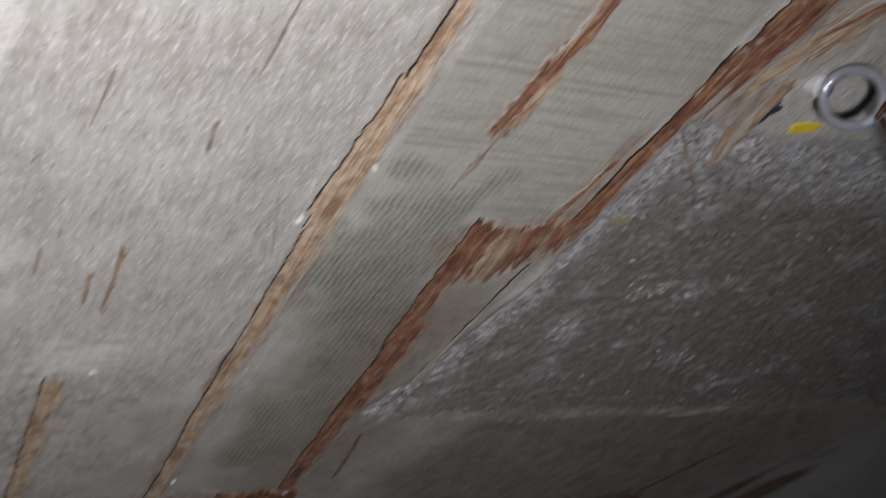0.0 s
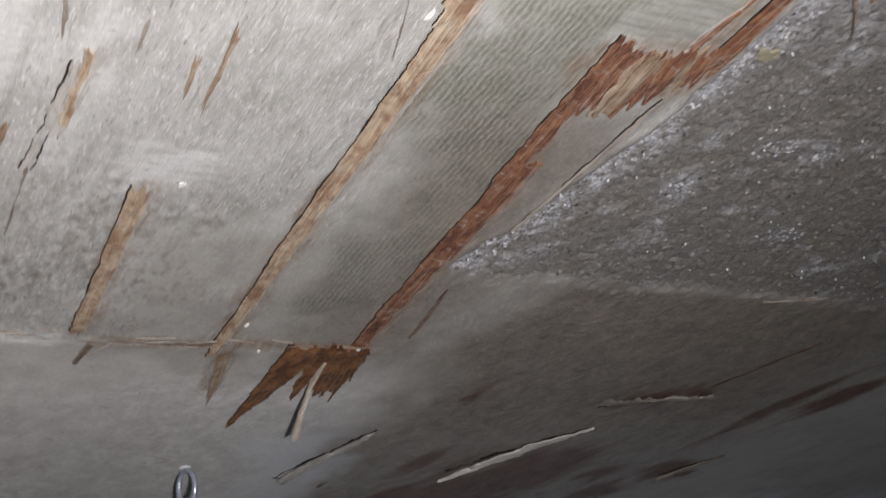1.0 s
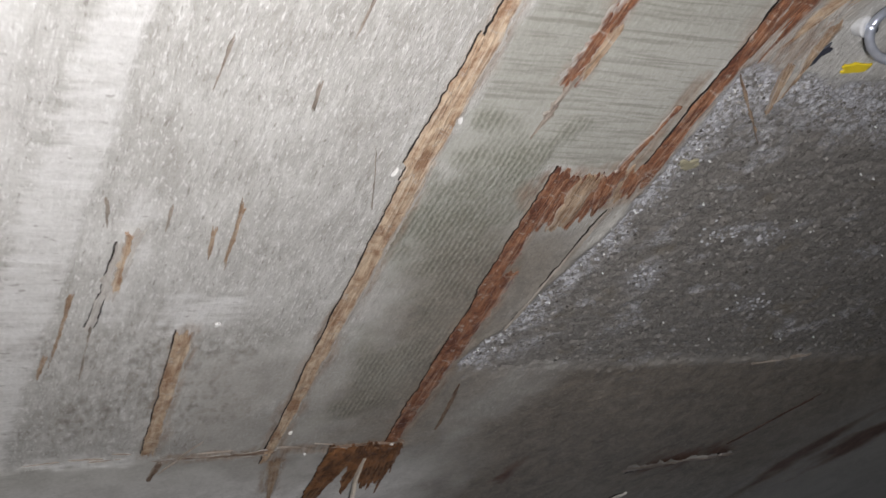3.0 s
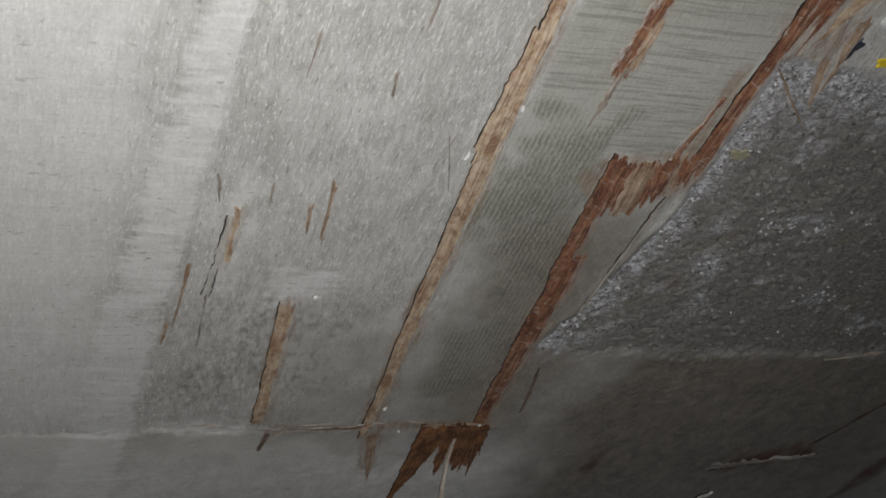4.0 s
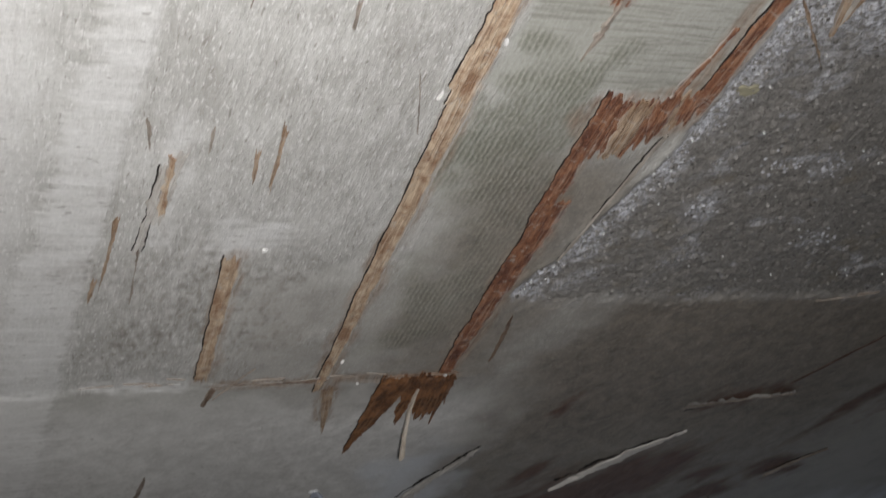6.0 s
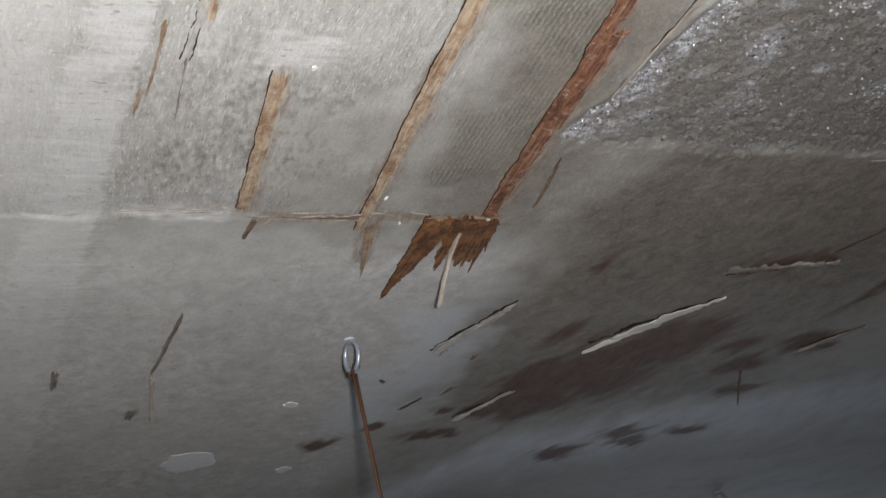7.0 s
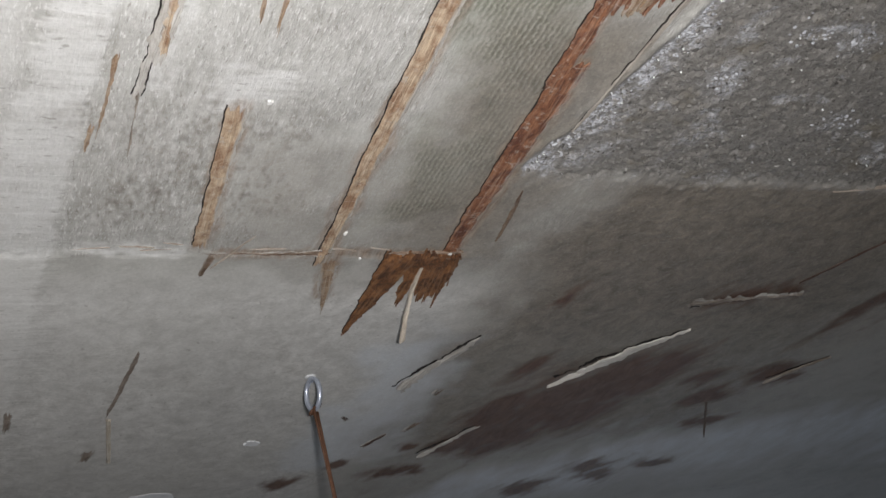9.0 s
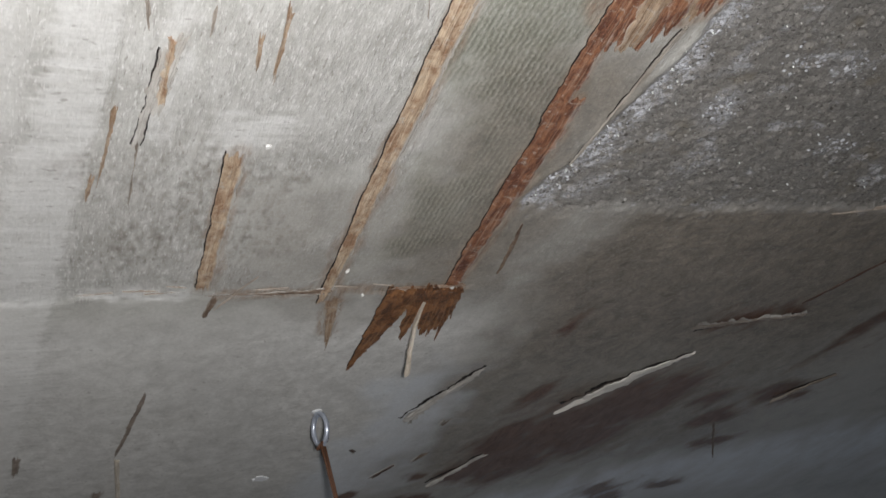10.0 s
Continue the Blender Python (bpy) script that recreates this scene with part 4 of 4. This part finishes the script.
# ---- eye bolts and wire ----
def tube(points, radius, sides=10, closed=False, wander=0.0, seed=0.0):
    """A round bar along a run of points."""
    bm = bmesh.new()
    pts = [Vector(p) for p in points]
    count, rings = len(pts), []
    up = Vector((0.13, 0.31, 0.94))
    for k, p in enumerate(pts):
        ahead = (pts[(k + 1) % count] if closed or k + 1 < count else p) - (pts[k - 1] if closed or k else p)
        side = ahead.cross(up).normalized()
        other = side.cross(ahead).normalized()
        r = radius * (1 + wander * float(fbm(k * 0.35 + seed, seed, 3)))
        rings.append([bm.verts.new(p + r * (math.cos(2 * math.pi * i / sides) * side + math.sin(2 * math.pi * i / sides) * other)) for i in range(sides)])
    for a, b in zip(rings, rings[1:] + (rings[:1] if closed else [])):
        for i in range(sides):
            bm.faces.new((a[i], a[(i + 1) % sides], b[(i + 1) % sides], b[i]))
    if not closed:
        bm.faces.new(rings[0]), bm.faces.new(rings[-1][::-1])
    return bm


def eye_bolt(label):
    """A bent steel eye under a short shank; its base is where the shank meets the concrete, its ring lies in the local x-z plane."""
    root = tagged(new("eye_bolt"), label, "eye bolt", "eye bolts in the ceiling")
    R, r, drop = 0.0146, 0.0028, 0.0225
    ring = [(R * math.sin(a), 0, -drop + R * math.cos(a) * 1.18) for a in (2 * math.pi * k / 40 for k in range(40))]
    mesh_object("ring", tube(ring, r, 12, True, 0.05), STEEL, root, "dull galvanised steel ring", True)
    mesh_object("shank", tube([(0, 0, 0.02), (0, 0, 0.0), (0, 0, -drop + R)], r, 12), STEEL, root, "", True)
    bm = bmesh.new()
    for z, rad in ((0.004, 0.0062), (-0.0022, 0.0062), (-0.0032, 0.0050)):
        bmesh.ops.create_circle(bm, segments=20, radius=rad, matrix=Matrix.Translation((0, 0, z)))
    bm.verts.ensure_lookup_table()
    for k in range(2):
        for i in range(20):
            bm.faces.new([bm.verts[j] for j in (20 * k + i, 20 * k + (i + 1) % 20, 20 * k + 20 + (i + 1) % 20, 20 * k + 20 + i)])
    bm.faces.new([bm.verts[40 + i] for i in range(20)])
    mesh_object("washer", bm, LIME, root, "whitish lime-crusted washer")
    return root


EYE_TURN = -76
first_eye = eye_bolt("galvanised steel eye bolt screwed into the concrete ceiling")
first_eye.matrix_world = pose(0.561, 0.3665, TOP - 0.002, 0, 0, EYE_TURN) @ pose(0, 0, 0, 0, -35, 0)   # bent over
copy_thing(first_eye, pose(0.405, 1.116, TOP, 0, 0, EYE_TURN) @ Matrix.Scale(0.87, 4))
copy_thing(first_eye, pose(1.285, 1.856, TOP, 0, 0, EYE_TURN))


def hanging_wire(x, y, z, label, lean=(0.0, 0.0), length=1.1):
    """A rusty wire bent double through an eye: a loop over the ring and two strands that hang side by side."""
    root = tagged(new("hanging_wire"), label, "wire", "rusty wires")
    root.matrix_world = pose(x, y, z, 0, 0, EYE_TURN)
    loop = [(0.0042 * math.cos(a), 0.0062 * math.sin(a), -0.0006 + 0.0050 * math.sin(a + 0.4)) for a in (2 * math.pi * k / 24 for k in range(24))]
    mesh_object("loop", tube(loop, 0.0013, 8, True, 0.15, 3.0), RUST, root, "", True)
    for k, off in enumerate((-0.0034, 0.0034)):
        run = [(off * (1 - 0.6 * min(1, t * 6)) + lean[0] * t + 0.0006 * math.sin(9 * t + k), 0.004 * (1 - 2 * k) * (1 - min(1, t * 5)) + lean[1] * t, -0.002 - length * t) for t in (i / 60 for i in range(61))]
        mesh_object("strand", tube(run, 0.0014, 8, False, 0.15, 5.0 + k), RUST, root, "", True)
    return root


hanging_wire(0.405, 1.116, TOP - 0.87 * 0.0390, "rusty doubled wire hanging from a steel eye", (0.0, 0.09))
hanging_wire(0.5665, 0.3444, TOP - 0.0345, "rusty doubled wire on a bent steel eye")


# ---- water ----
# half-clear whitish water: the bright glint of the drops is put into its colour
def glint_water_material():
    m = Mat("water", 0.10, 0.0, 1.0)
    m.b.inputs["Transmission Weight"].default_value = 0.45
    m.b.inputs["IOR"].default_value = 1.33
    return m.done((0.86, 0.87, 0.84, 1.0))


GLINT_WATER = glint_water_material()


def bead(bm, x, y, radius, hang):
    """A bead of water under the ceiling, longer downward than wide."""
    made = bmesh.ops.create_icosphere(bm, subdivisions=2, radius=radius)["verts"]
    z = TOP + float(form(np.array(x), np.array(y)))
    for v in made:
        v.co = Vector((x + v.co.x, y + v.co.y, z + v.co.z * (hang if v.co.z < 0 else 0.5)))


drop = bmesh.new()
bead(drop, 0.4545, 0.866, 0.0025, 1.5)
tagged(mesh_object("water_drop", drop, GLINT_WATER, None, "", True), "water drop with a whitened glint hanging from a veneer strip", "water drop")
beads = bmesh.new()
for k in range(48):
    bx, by = random.uniform(0.50, 0.80), random.uniform(0.42, 0.74)
    if k % 3 == 0:
        bx = 0.507 - 0.04 * max(0.0, (by - 0.52) / 0.21) + random.uniform(0.002, 0.02)
    bead(beads, bx, by, random.uniform(0.0005, 0.0009), 2.2)
tagged(mesh_object("water_beads", beads, GLINT_WATER, None, "", True), "tiny water beads with a whitened glint on bare aggregate", "water", kind="stuff")


# ---- loose grains of the bare aggregate ----
def grains_material(name, dark, light, rough):
    m = Mat(name, rough, 0.0, 0.5)
    n = m.node("ShaderNodeNewGeometry").outputs["Random Per Island"]
    c = m.mix(n, dark, light)
    return m.done(m.mix(m.step(m.noise(900, 3), 0.4, 0.6, 0.0, 0.4), c, tuple(0.5 * v for v in dark)), None, m.bump(m.noise(1200, 3), 0.4, 0.0003))


def scatter(name, label, spots, sizes, material):
    """Many small uneven stones half sunk in the underside, as one mesh."""
    gold = (1 + 5 ** 0.5) / 2
    ico = np.array([(-1, gold, 0), (1, gold, 0), (-1, -gold, 0), (1, -gold, 0), (0, -1, gold), (0, 1, gold), (0, -1, -gold), (0, 1, -gold), (gold, 0, -1), (gold, 0, 1), (-gold, 0, -1), (-gold, 0, 1)]) / 1.9
    tris = np.array([(0, 11, 5), (0, 5, 1), (0, 1, 7), (0, 7, 10), (0, 10, 11), (1, 5, 9), (5, 11, 4), (11, 10, 2), (10, 7, 6), (7, 1, 8), (3, 9, 4), (3, 4, 2), (3, 2, 6), (3, 6, 8), (3, 8, 9), (4, 9, 5), (2, 4, 11), (6, 2, 10), (8, 6, 7), (9, 8, 1)])
    k = len(spots)
    uneven = ico[None] * (1 + 0.45 * (rng.random((k, 12, 1)) - 0.5)) * sizes[:, None, None] * (0.7 + 0.8 * rng.random((k, 1, 3))) * np.array([1.0, 1.0, 0.7])
    spin = 2 * np.pi * rng.random(k)
    c, d = np.cos(spin)[:, None], np.sin(spin)[:, None]
    x, y = uneven[..., 0] * c - uneven[..., 1] * d + spots[:, :1], uneven[..., 0] * d + uneven[..., 1] * c + spots[:, 1:]
    z = uneven[..., 2] + underside(spots[:, 0], spots[:, 1])[:, None]
    mesh = bpy.data.meshes.new(name)
    mesh.from_pydata(np.stack([x, y, z], -1).reshape(-1, 3).tolist(), [], (tris[None] + 12 * np.arange(k)[:, None, None]).reshape(-1, 3).tolist())
    mesh.materials.append(material)
    return tagged(new(name, mesh), label, "gravel", kind="stuff")


def bare_side(y):
    return 0.506 - 0.030 * ramp(y, 0.52, 0.73) - 0.012 * ramp(y, 0.69, 0.735)


gy = rng.uniform(0.415, 0.748, 5200)
gx = bare_side(gy) + 0.006 + 0.50 * rng.random(5200) ** 1.25
scatter("aggregate_grains", "grey and brown gravel grains in bare concrete", np.c_[gx, gy], 0.0004 + 0.0013 * rng.random(5200) ** 3, grains_material("gravel", (0.060, 0.054, 0.047), (0.34, 0.325, 0.30), 0.6))
gy = np.concatenate([rng.uniform(0.42, 0.735, 330), rng.normal(0.622, 0.010, 60), rng.normal(0.570, 0.007, 60), rng.normal(0.660, 0.006, 50), rng.normal(0.570, 0.007, 40)])
gx = np.concatenate([bare_side(gy[:330]) + 0.003 + np.abs(rng.normal(0, 0.010, 330)), rng.normal(0.566, 0.008, 60), rng.normal(0.605, 0.010, 60), rng.normal(0.694, 0.012, 50), rng.normal(0.646, 0.009, 40)])
scatter("lime_crumbs", "whitish lime crumbs crusted on bare aggregate", np.c_[gx, gy], 0.0004 + 0.0011 * rng.random(len(gx)) ** 2, grains_material("lime_crust", (0.28, 0.285, 0.30), (0.58, 0.585, 0.61), 0.65))
